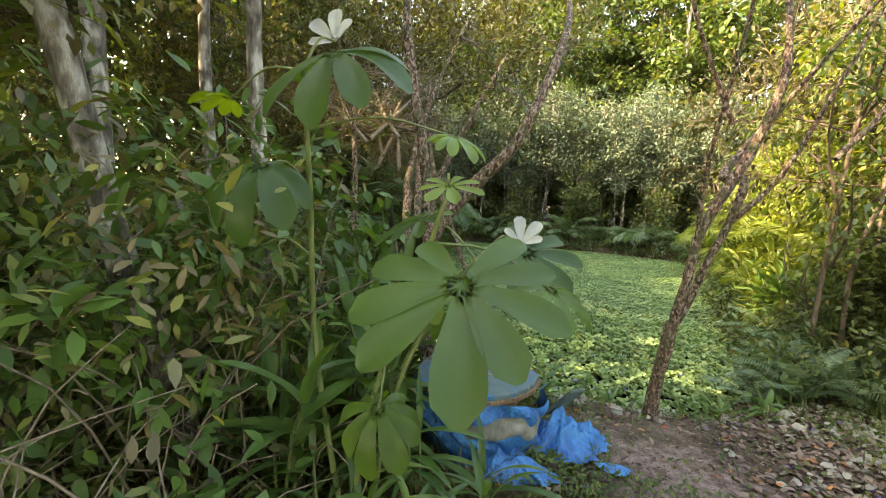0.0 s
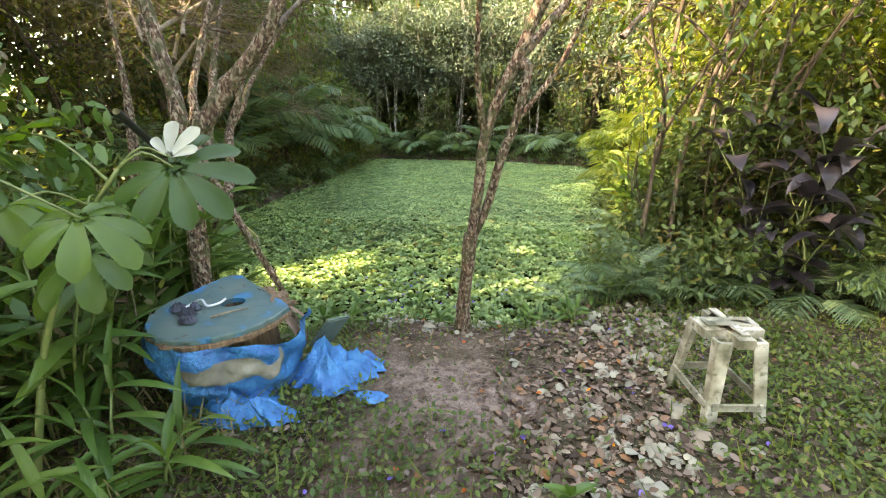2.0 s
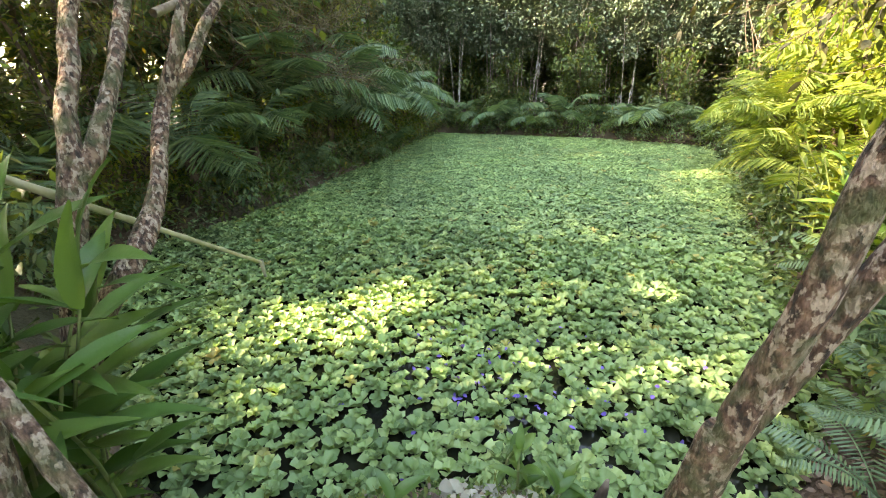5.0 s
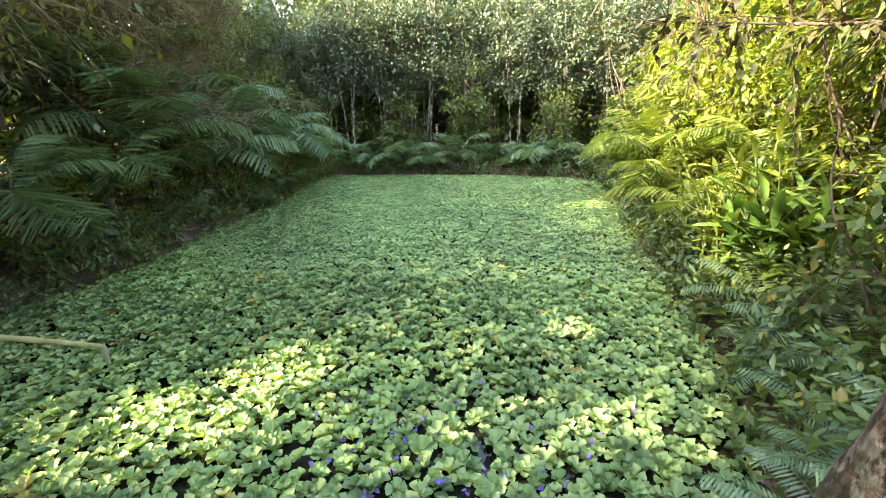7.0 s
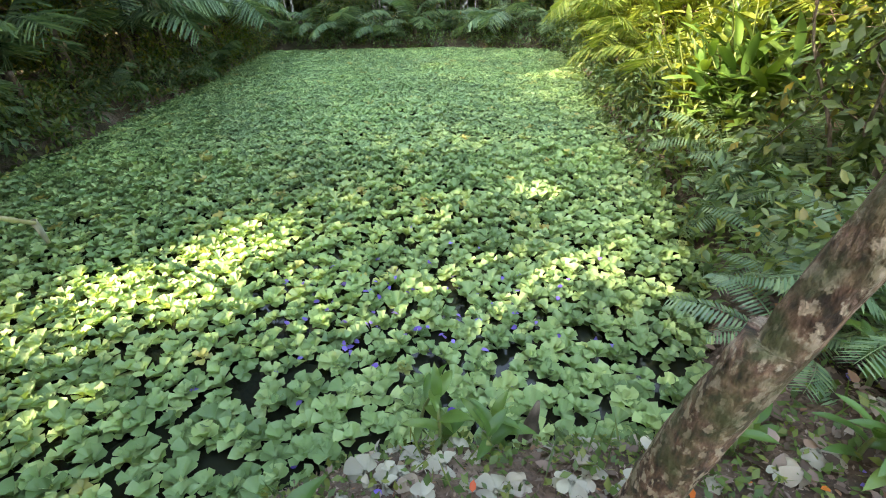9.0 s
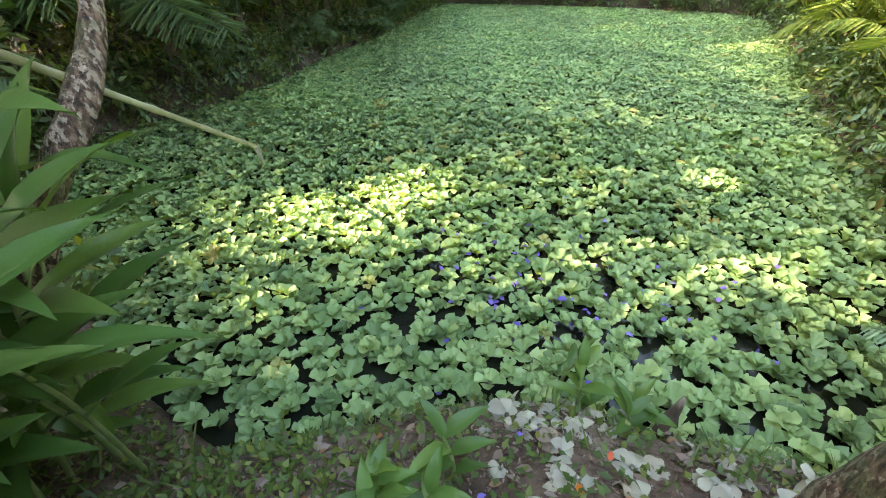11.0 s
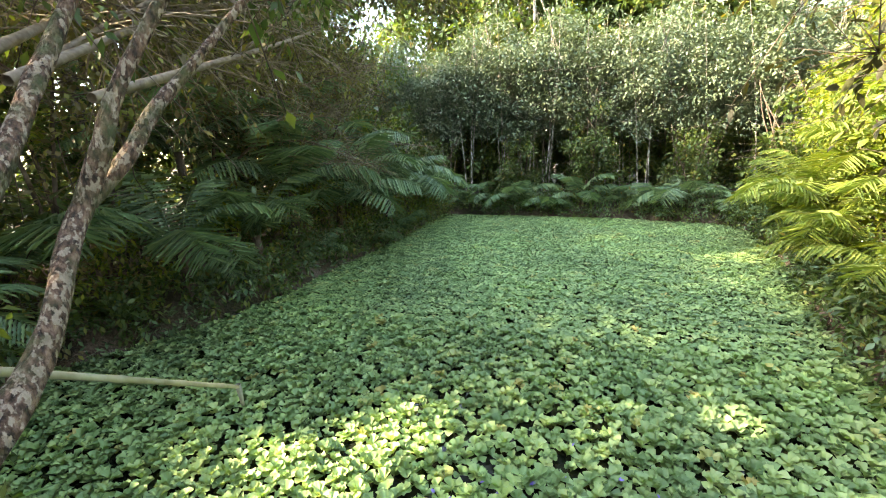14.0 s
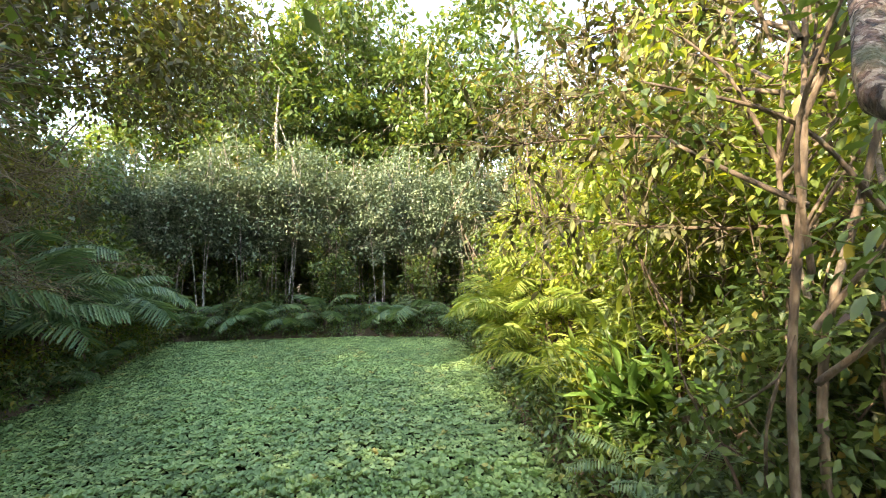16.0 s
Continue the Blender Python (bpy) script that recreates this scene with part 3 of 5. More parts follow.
slim = [tree("slender_tree", "slender pale-stemmed tree with grey-green foliage", "tree", LEAF_GREY, BARK_PALE, 120 + i, 4.8 + 0.3 * i, 0.032, 1.5, (0.85, 0.85), 40, 105, 0.115, (0.36, 0.36, 0.3), 0.3, 3, 9, 40, "slender trees on the far bank") for i in range(3)]
dense = [tree("shrub", "dense dark green shrub on the bank", "shrub", LEAF_DARK, BARK, 140 + i, 2.2 + 0.3 * i, 0.03, 0.1, (0.8, 0.8), 34, 66, 0.12, (0.32, 0.32, 0.28), 0.25, 4, 8, 40, "bank shrubs") for i in range(3)]
lit = [tree("shrub", "bank shrub with leaves coloured a sunlit yellow-green", "shrub", LEAF_LIGHT, BARK, 160 + i, 2.6 + 0.35 * i, 0.028, 0.15, (0.85, 0.85), 40, 110, 0.10, (0.34, 0.34, 0.3), 0.3, 4, 9, 60, "sunlit bank shrubs", LEAF4, 0.42) for i in range(3)]
twiggy = [tree("twiggy_shrub", "tangled brown twiggy shrub with sparse leaves", "shrub", LEAF_BROWN, BARK, 180 + i, 4.2 + 0.4 * i, 0.035, 0.9, (1.5, 1.5), 60, 110, 0.075, (0.45, 0.45, 0.4), 0.4, 4, 14, 260, "twiggy shrubs") for i in range(2)]

spots = []
r1 = np.random.default_rng(11)
for x in np.arange(-9, 4.5, 0.85):
    spots.append((x + r1.normal(0, 0.2), 12.9 + r1.normal(0, 0.25) - 0.12 * max(x, 0)))
for x in np.arange(-10, 5.5, 1.1):
    spots.append((x + r1.normal(0, 0.2), 14.3 + r1.normal(0, 0.3)))
scatter(slim, spots, 5, 0.85, 1.05)
# the first three stand out of view, added to shade path and landing
spots = [(x + r1.normal(0, 0.4), y + r1.normal(0, 0.4)) for y, x in
         [(-5.5, -6.8), (-4.4, -8.4), (-6.5, -5.2), (-0.2, -8.8), (1.5, -8.6), (3.6, -8.4), (5.8, -8.8), (8.2, -9.0), (10.6, -9.4), (0.6, -11), (4.5, -11.5), (8.5, -12), (12.6, -11),
          (17, -7.5), (17.2, -4.6), (16.8, -2.4), (17.5, 0.2), (17, 2.4), (18.5, -6.0), (19, -0.8), (19, 3.6), (20, -12), (17.5, 6.5), (21.5, -1.4), (14.5, 7), (11, 6.8), (7.2, 7), (3.2, 6.8), (-0.5, 7.2), (-4.5, 6.5),
          (-8.5, -6.5), (-9, -2), (-8.8, 2), (-8, 4.8), (-6, -7.5), (-4.2, -6.6)]]
scatter(tall, spots, 6, 0.85, 1.1)
for k, (x, y) in enumerate([(-6.8, 17.5), (-4.4, 17.2), (-2.6, 18.4), (0.3, 17.6), (2.6, 17.4), (4.6, 16.5), (-8.8, 18.2), (-5.6, 19.4), (-1.2, 19.8), (1.6, 19.2), (-9.0, 6.2)]):
    plant_at(tall[k % 3], x, y, 77 * k, 1.38 + 0.06 * (k % 3))
spots = [(-6.7, -0.6), (-6.9, 1.2), (-7.2, 3.2), (-7.0, 5.0), (-7.1, 6.8), (-7.4, 8.6), (-7.6, 10.6), (-6.4, -2.6), (-5.9, -3.3), (-3.9, -2.6), (-6.2, -4.0), (-4.4, -4.4),
         (-6.6, 11.9), (-3.9, 12.2), (-1.9, 12.1), (0.4, 11.8), (2.2, 10.9), (-5, -5.8), (-2, -6.4), (1, -6.6), (3.6, -5.4), (4.8, -3.4), (3.2, 0.6), (4.2, -0.8), (3.9, -2.2)]
scatter(dense, spots, 7, 0.75, 1.1)
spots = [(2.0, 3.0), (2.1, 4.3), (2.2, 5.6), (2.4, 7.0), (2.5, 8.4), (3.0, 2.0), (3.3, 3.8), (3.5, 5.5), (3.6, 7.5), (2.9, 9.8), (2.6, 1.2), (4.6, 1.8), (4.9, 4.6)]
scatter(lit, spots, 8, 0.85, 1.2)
spots = [(-6.3, 2.2), (-6.5, 4.2), (-6.6, 6.2), (-6.7, 8.2), (-4.6, -3.3), (-7.9, 0.2), (3.1, 4.6), (3.0, 6.4), (2.9, 2.9), (-3.4, -3.6)]
scatter(twiggy, spots, 9, 0.85, 1.15)

# ---- ferns ----
BIG_FROND = [frond_mesh(300 + i, 1.25, 30, 1, FERN, 0.85 + 0.1 * i) for i in range(3)]
MID_FROND = [frond_mesh(310 + i, 0.75, 26, 1, FERN, 0.8 + 0.12 * i) for i in range(3)]
LIT_FROND = [frond_mesh(320 + i, 1.05, 28, 1, FERN_SUN_TINT, 0.8 + 0.1 * i) for i in range(3)]
SWORD = [frond_mesh(330 + i, 0.6, 26, 0, FERN, 0.7 + 0.15 * i, 0.17) for i in range(2)]
for k, (x, y, tr, sc) in enumerate([(-5.5, 2.7, 0.55, 1.05), (-5.5, 3.8, 0.5, 0.95), (-5.6, 4.7, 1.0, 1.25), (-5.55, 5.8, 0.75, 1.15), (-5.65, 6.8, 0.95, 1.25), (-5.7, 7.8, 0.6, 1.2), (-5.85, 8.9, 0.85, 1.25), (-6.1, 10.0, 0.6, 1.2), (-6.3, 3.5, 1.5, 1.3),
                                    (-6.3, 5.3, 1.6, 1.3), (-6.4, 7.3, 1.4, 1.3), (-5.9, 1.4, 0.6, 1.05), (-5.3, 0.45, 0.3, 0.9), (-5.3, -0.4, 0.2, 0.7)]):
    fern("tree_fern", "dark green tree fern with arching fronds on the bank", BIG_FROND, 9, pose(x, y, gz1(x, y) - 0.02, 0, 0, k * 47), sc, tr, 400 + k)
for k, (x, y) in enumerate([(-5.5, 11.9), (-4.6, 11.8), (-3.7, 11.75), (-2.9, 11.65), (-2.1, 11.65), (-1.3, 11.6), (-0.5, 11.5), (0.3, 11.2), (1.1, 10.9), (-5.45, 6.5), (-5.4, 3.1), (-5.5, 5.0), (-5.55, 8.0)]):
    fern("fern", "green fern clump growing at the water's edge", BIG_FROND if k < 9 else MID_FROND, 8, pose(x, y + 0.25 * ((k * 3) % 4) / 4, gz1(x, y) - 0.02, 0, 0, k * 61), 0.6 + 0.5 * ((k * 7) % 5) / 5, 0.3 * ((k * 5) % 3) / 3, 420 + k)
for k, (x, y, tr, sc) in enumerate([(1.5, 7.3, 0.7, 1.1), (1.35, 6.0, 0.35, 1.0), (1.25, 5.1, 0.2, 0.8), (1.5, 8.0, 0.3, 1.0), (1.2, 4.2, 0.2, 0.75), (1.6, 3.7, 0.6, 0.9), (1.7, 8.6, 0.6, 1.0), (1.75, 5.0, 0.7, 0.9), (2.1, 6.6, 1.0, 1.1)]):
    fern("fern", "fern coloured a sunlit yellow-green with arching fronds on the bank", LIT_FROND, 9, pose(x, y, gz1(x, y) - 0.02, 0, 0, k * 53), sc, tr, 440 + k)
for k, (x, y, sc) in enumerate([(0.98, 1.75, 1.15), (0.85, 1.25, 1.0), (0.95, 2.15, 1.0), (1.25, 1.5, 1.2), (0.7, 1.5, 0.8), (0.6, 0.95, 0.9), (0.45, 0.55, 0.7), (1.5, 0.55, 1.0), (1.9, 0.35, 0.9), (2.3, 0.5, 1.0), (0.72, 0.75, 0.7), (0.28, 0.36, 0.75), (0.5, 0.27, 0.9), (0.78, 0.2, 0.8), (0.62, 0.42, 0.95)]):
    fern("sword_fern", "blue-green sword fern beside the pond", SWORD, 9, pose(x, y, gz1(x, y) - 0.02, 0, 0, k * 71), sc, 0, 460 + k)

# ---- broad-leaved plants ----
BLADES = [blade_mesh(500 + i, 0.42, 0.085, BROAD, 0.3 + 0.1 * i) for i in range(3)]
# strap leaves in the sun-tinted colour, for the lit bank
BLADES_LIT = [blade_mesh(510 + i, 0.26, 0.055, LEAF_LIGHT, 0.3 + 0.1 * i) for i in range(3)]
for k, (x, y, st, h_) in enumerate([(-2.27, -0.8, 7, 0.92), (-2.45, -0.88, 6, 0.85), (-2.2, -0.64, 6, 0.78), (-2.3, -1.15, 5, 0.6), (-1.95, -1.75, 5, 0.65), (-2.35, -1.75, 4, 0.7), (-2.1, -2.15, 4, 0.55)]):
    lance_plant("ginger_plant", "green ginger-like plant with broad lance leaves", BLADES, st, pose(x, y, gz1(x, y)), h_, 7, 520 + k)
for k, (x, y, st, h_) in enumerate([(0.95, 2.9, 13, 0.75), (1.05, 3.3, 12, 0.8), (0.98, 2.5, 9, 0.6), (1.25, 2.3, 6, 0.6), (1.2, 2.85, 10, 0.95)]):
    lance_plant("strap_plant", "bright green strap-leaved plant clump at the water's edge", BLADES if k in (2, 3) else BLADES_LIT, st, pose(x, y, gz1(x, y)), h_, 8, 540 + k)


# ---- the forked tree at the landing ----
def limb_part(name, P, R, o, bark=BARK_F, n=16, sides=12, rough=0.12, seed=0):
    R_ = np.interp(np.linspace(0, 1, n), np.linspace(0, 1, len(R)), R)
    return part(name, arr_mesh(name, *tube(spline(P, n), R_, sides, rough, seed), bark), o)


ft = thing("forked_tree", "slim forked tree with flaking mottled bark at the pond's edge", "tree", None)
limb_part("trunk", [(-0.56, -0.29, 0.15), (-0.545, -0.31, 0.45), (-0.515, -0.35, 0.75), (-0.48, -0.385, 1.03)], [0.066, 0.048, 0.041, 0.042], ft, n=20, seed=1)
limb_part("stem", [(-0.485, -0.385, 0.97), (-0.465, -0.405, 1.12), (-0.43, -0.43, 1.33), (-0.395, -0.45, 1.61), (-0.31, -0.48, 1.84), (-0.17, -0.48, 2.15), (-0.05, -0.45, 2.6), (-0.08, -0.3, 3.3)], [0.031, 0.029, 0.029, 0.03, 0.03, 0.028, 0.024, 0.015], ft, n=30, seed=2)
limb_part("stem", [(-0.48, -0.38, 0.99), (-0.43, -0.37, 1.1), (-0.385, -0.37, 1.22), (-0.32, -0.39, 1.457), (-0.235, -0.40, 1.69), (-0.175, -0.41, 1.97), (-0.26, -0.22, 1.99), (-0.11, -0.08, 2.20), (0.09, 0.10, 2.56), (0.15, 0.4, 3.6)], [0.027, 0.025, 0.025, 0.025, 0.025, 0.025, 0.024, 0.02, 0.012], ft, n=30, seed=3)
for k, P in enumerate([[(-0.235, -0.40, 1.69), (0.0, -0.43, 2.0), (0.2, -0.46, 2.5), (0.4, -0.42, 3.0)], [(-0.40, -0.45, 1.6), (-0.42, -0.6, 2.0), (-0.36, -0.8, 2.6), (-0.3, -0.95, 3.2)], [(-0.175, -0.34, 2.15), (0.085, -0.54, 2.6), (0.485, -0.64, 3.2)],
                       [(0.285, -0.31, 2.1), (0.585, -0.14, 2.5), (0.735, 0.06, 3.2)], [(-0.265, -0.36, 2.3), (-0.515, -0.54, 2.8), (-0.715, -0.64, 3.4)]]):
    limb_part("limb", P, [0.018, 0.013, 0.007], ft, n=10, sides=7, seed=10 + k)

# ---- the leaning multi-stemmed tree ----
lt = thing("leaning_tree", "old leaning tree with mottled bark and twiggy branches", "tree", None)
limb_part("trunk", [(-1.96, -0.92, 0.35), (-1.98, -0.91, 0.6), (-2.01, -0.89, 0.85), (-2.02, -0.85, 1.3), (-2.06, -0.79, 1.62)], [0.075, 0.06, 0.055, 0.052, 0.052], lt, n=20, seed=20)
limb_part("stem", [(-2.05, -0.8, 1.55), (-2.1, -0.75, 1.85), (-2.16, -0.75, 2.2), (-2.3, -0.7, 2.9), (-2.4, -0.5, 3.8)], [0.05, 0.042, 0.036, 0.028, 0.015], lt, n=18, seed=21)
limb_part("stem", [(-2.04, -0.82, 1.5), (-1.96, -0.75, 1.68), (-1.80, -0.70, 1.87), (-1.57, -0.68, 2.1), (-1.42, -0.6, 2.4), (-1.3, -0.2, 3.0), (-1.4, 0.5, 3.6)], [0.055, 0.05, 0.045, 0.038, 0.034, 0.025, 0.012], lt, n=24, seed=22)
mt = thing("clump_tree", "clump of slim mottled trunks standing in the shallows", "tree", None)
limb_part("trunk", [(-2.58, -0.50, 0.1), (-2.51, -0.49, 0.41), (-2.48, -0.43, 0.76), (-2.48, -0.37, 1.02), (-2.46, -0.31, 1.26), (-2.47, -0.25, 1.45), (-2.51, -0.20, 1.61), (-2.54, -0.12, 1.76), (-2.57, -0.03, 1.98), (-2.5, 0.3, 2.7), (-2.3, 0.6, 3.4)], [0.06, 0.048, 0.043, 0.04, 0.038, 0.034, 0.028, 0.02, 0.012], mt, n=34, rough=0.16, seed=30)
limb_part("trunk", [(-2.42, -0.43, 0.74), (-2.39, -0.38, 0.89), (-2.35, -0.30, 1.03), (-2.34, -0.17, 1.16), (-2.38, -0.06, 1.27), (-2.41, 0.01, 1.38), (-2.47, 0.11, 1.54), (-2.48, 0.18, 1.66), (-2.42, 0.22, 1.82), (-2.40, 0.30, 2.01), (-2.2, 0.6, 2.6), (-2.0, 1.0, 3.2)], [0.036, 0.038, 0.04, 0.036, 0.032, 0.03, 0.028, 0.024, 0.018, 0.012], mt, n=34, rough=0.16, seed=31)
limb_part("trunk", [(-3.0, -0.56, 0.15), (-3.01, -0.54, 0.35), (-3.02, -0.45, 0.67), (-2.98, -0.39, 0.97), (-2.97, -0.33, 1.24), (-2.97, -0.28, 1.50), (-2.98, -0.24, 1.73), (-3.00, -0.21, 1.95), (-3.1, -0.1, 3.0)], [0.045, 0.04, 0.036, 0.034, 0.03, 0.026, 0.015], mt, n=24, rough=0.16, seed=32)
limb_part("limb", [(-2.46, -0.25, 1.40), (-2.44, -0.18, 1.49), (-2.46, -0.10, 1.61), (-2.50, 0.01, 1.76), (-2.55, 0.12, 1.93), (-2.60, 0.26, 2.15), (-2.7, 0.7, 2.9)], [0.034, 0.033, 0.03, 0.028, 0.024, 0.012], mt, n=20, rough=0.16, seed=33)
limb_part("limb", [(-2.49, 0.19, 1.64), (-2.46, 0.30, 1.77), (-2.46, 0.43, 1.93), (-2.44, 0.60, 2.11), (-2.3, 1.1, 2.7)], [0.026, 0.024, 0.022, 0.02, 0.01], mt, n=18, rough=0.16, seed=34)


def overhang(name, label, seed, starts, ends, mat, per, size, twig_r=0.006, shape=LEAF4, width=0.45, spread=(0.3, 0.3, 0.22), bark=BARK):
    """Branches with leafy sprays reaching out overhead."""
    r = np.random.default_rng(seed)
    o = thing(name, label, "branch", None)
    P, D = [], []
    for k, (a, e) in enumerate(zip(starts, ends)):
        a, e = np.array(a), np.array(e)
        C_ = spline([a, (a + e) / 2 + r.normal(0, 0.12, 3) + (0, 0, 0.1), e], 10)
        part("branch", arr_mesh("branch", *tube(C_, np.linspace(twig_r * 2.5, twig_r * 0.5, 10), 6, 0.1, k), bark), o)
        tw = Soup()
        for i in range(per):
            f = r.uniform(0.25, 1)
            q = C_[min(9, int(f * 9.99))]
            d = r.normal(0, 1, 3) * np.array(spread) + (e - a) * 0.08
            g = q + d
            tw.add(*tube(spline([q, (q + g) / 2 + (0, 0, 0.03), g], 4), np.linspace(twig_r * 0.6, twig_r * 0.25, 4), 3))
            nl = r.integers(5, 11)
            for j in range(nl):
                w_ = (j + 1) / nl
                P.append(q + d * w_ + r.normal(0, 0.012, 3))
                dd = d / np.linalg.norm(d) + r.normal(0, 0.6, 3)
                dd[2] -= 0.5
                D.append(dd)
        tagged(part("twig_spray", tw.mesh("twig_spray", bark), o), kind="stuff")
    P, D = np.array(P), np.array(D)
    thin = ~in_gap(P)
    P, D = P[thin], D[thin]
    part("foliage", arr_mesh("foliage", *leaves(P, D, size * r.uniform(0.6, 1.2, len(P)), width, None, shape, r), mat), o)
    return o


# canopy of the leaning and clump trees, over the near water
overhang("overhanging_branch", "dark leafy branches of the leaning trees over the water", 601,
         [(-1.42, -0.6, 2.4), (-1.5, -0.6, 2.2), (-2.3, 0.4, 3.2), (-2.3, 0.45, 2.8), (-2.4, -0.5, 3.6), (-2.25, 0.5, 2.6), (-1.4, 0.5, 3.5), (-2.4, 0.2, 2.3)],
         [(-1.5, 1.6, 3.4), (-2.2, 1.0, 2.9), (-2.6, 2.6, 3.6), (-3.6, 1.8, 3.0), (-3.8, 0.6, 3.6), (-2.9, 1.9, 2.7), (-1.3, 2.4, 3.8), (-3.6, 1.2, 2.4)], LEAF_DARK, 60, 0.06)
# leaf colour darkened so the spray stands as a shaded silhouette
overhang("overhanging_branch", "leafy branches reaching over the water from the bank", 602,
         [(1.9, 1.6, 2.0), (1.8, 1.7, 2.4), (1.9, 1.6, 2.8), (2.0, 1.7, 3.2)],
         [(0.25, 2.7, 2.2), (0.0, 2.6, 2.7), (0.2, 2.9, 3.1), (0.6, 2.6, 3.5)], LEAF_CANOPY_SHADED, 75, 0.095, 0.008, LEAF6, 0.42, (0.22, 0.22, 0.3))


r7 = np.random.default_rng(77)
ST = [(-2.6 - 0.5 * r7.random(), 0.0 + 0.5 * r7.random(), r7.uniform(1.9, 2.9)) for k in range(9)] + [(-6.2, r7.uniform(2, 8), r7.uniform(1.8, 3.0)) for k in range(9)]
EN = [(r7.uniform(-5.2, -3.0), r7.uniform(1.2, 3.6), r7.uniform(2.2, 3.3)) for k in range(9)] + [(r7.uniform(-5.3, -4.3), p_[1] + r7.uniform(-0.6, 0.9), p_[2] + r7.uniform(-0.4, 0.5)) for p_ in ST[9:]]
overhang("twiggy_branch", "brown twiggy half-bare branches over the pond bank", 603, ST, EN, LEAF_BROWN, 70, 0.05, 0.008, spread=(0.34, 0.34, 0.26), bark=TWIG)


# ---- undergrowth and high canopy ----
def thicket(name, label, mat, seed, boxes, clumps, per, size, spread, width=0.5, shape=LEAF4):
    """Leaf mass of a thicket: clumps within boxes (x0, x1, y0, y1, z0, z1) over the ground."""
    r = np.random.default_rng(seed)
    C = []
    vol = np.array([(b_[1] - b_[0]) * (b_[3] - b_[2]) * (b_[5] - b_[4]) for b_ in boxes])
    for k in range(clumps):
        b_ = boxes[r.choice(len(boxes), p=vol / vol.sum())]
        x, y = r.uniform(b_[0], b_[1]), r.uniform(b_[2], b_[3])
        C.append((x, y, max(gz1(x, y), 0.0) + r.uniform(b_[4], b_[5])))
    return solid(name, crown_mesh(name, mat, seed, C, spread, per, size, width, 0.3, shape, True), label, "undergrowth", kind="stuff")


thicket("overhead_canopy", "brownish green canopy of the leaning trees overhead", LEAF_CANOPY_SHADED, 708, [(-5.6, -2.2, 2.2, 4.6, 3.4, 4.9), (-6.6, -2.8, 4.4, 7.8, 4.2, 6.4)], 360, 105, 0.085, (0.45, 0.45, 0.28))
# loose clumps above the view, added to shade the water further out
thicket("high_branches", "high leaf mass added above the view to cast broken shade", LEAF_CANOPY_SHADED, 711, [(-6.2, -4.0, -0.2, 1.7, 4.2, 5.8)], 80, 110, 0.09, (0.42, 0.42, 0.28))
# more added clumps, set along the sun's rays to shade all but FLECKS
r6 = np.random.default_rng(66)
C = []
while len(C) < 250:
    x, y, h_ = r6.uniform(-4.4, 0.9), r6.uniform(-0.5, 3.4), r6.uniform(4.2, 5.6)
    if (np.hypot(FLECKS[:, 0] - x, FLECKS[:, 1] - y) > FLECKS[:, 2] + 0.12).all():
        C.append((x + h_ * SUN_FROM.x / SUN_FROM.z, y + h_ * SUN_FROM.y / SUN_FROM.z, h_))
solid("high_branches", crown_mesh("high_branches", LEAF_CANOPY_SHADED, 712, C, (0.34, 0.34, 0.2), 130, 0.085, gaps=True), "high leaf mass added to shade the near water, with gaps for sun flecks", "undergrowth", kind="stuff")
thicket("undergrowth", "dark dense undergrowth under the trees", LEAF_DARK, 701, [(-9.5, -6.1, -1, 12.5, 0, 2.2), (-8, 4, 12.4, 15.0, 0, 1.6), (-9, -7, -1, 12, 1.5, 4), (-9.5, 5, 13.6, 15.2, 0, 2.6)], 380, 100, 0.15, (0.5, 0.5, 0.35))
thicket("undergrowth", "dark dense undergrowth beside the path", LEAF_DARK, 702, [(-5.5, -2.7, -3.4, -0.9, 0, 1.6), (-3.3, -2.5, -4.4, -2.2, 0, 1.5), (-6, -3.2, -1.2, 0.2, 0, 1.2)], 120, 110, 0.085, (0.32, 0.32, 0.28), 0.42)
thicket("undergrowth", "bank undergrowth coloured a sunlit yellow-green", LEAF_LIGHT, 703, [(1.5, 4.2, 1.6, 10.5, 0, 2.2), (2.3, 4.5, 2.0, 10.5, 2.0, 3.6)], 260, 120, 0.095, (0.36, 0.36, 0.3), 0.42)
thicket("undergrowth", "mixed green undergrowth by the path", LEAF_DARK, 704, [(1.0, 4.5, 0.8, 2.0, 0, 1.5), (2.6, 5, -0.8, 1.0, 0, 1.5)], 90, 110, 0.08, (0.3, 0.3, 0.26), 0.45)
thicket("distant_woods", "dark woods further back round the clearing", LEAF_DARK, 705, [(-16, 10, 15, 19, 0, 4.0), (-16, -9.5, -8, 16, 0, 5.5), (5.5, 11, -6, 16, 0, 5), (-14, 9, -11, -7, 0, 5)], 900, 60, 0.3, (0.9, 0.9, 0.7))
thicket("dark_thicket", "dark thicket behind the far bank", LEAF_DARK, 710, [(-11, 6.5, 14.6, 16.0, 0, 4.0)], 200, 100, 0.22, (0.55, 0.55, 0.5))
thicket("far_hedge", "dense shaded woods closing the view behind the far bank", LEAF_DARK, 713, [(-13, 8.5, 15.8, 17.6, 0, 4.6)], 420, 120, 0.3, (0.7, 0.7, 0.6))
# sunlit leaves between the trunks, done by leaf colour
thicket("undergrowth", "leaves coloured as if sunlit among the trees of the side bank", LEAF_LIGHT, 714, [(-8.6, -6.2, 0.0, 10.5, 0.8, 3.6)], 110, 90, 0.09, (0.34, 0.34, 0.28), 0.42)
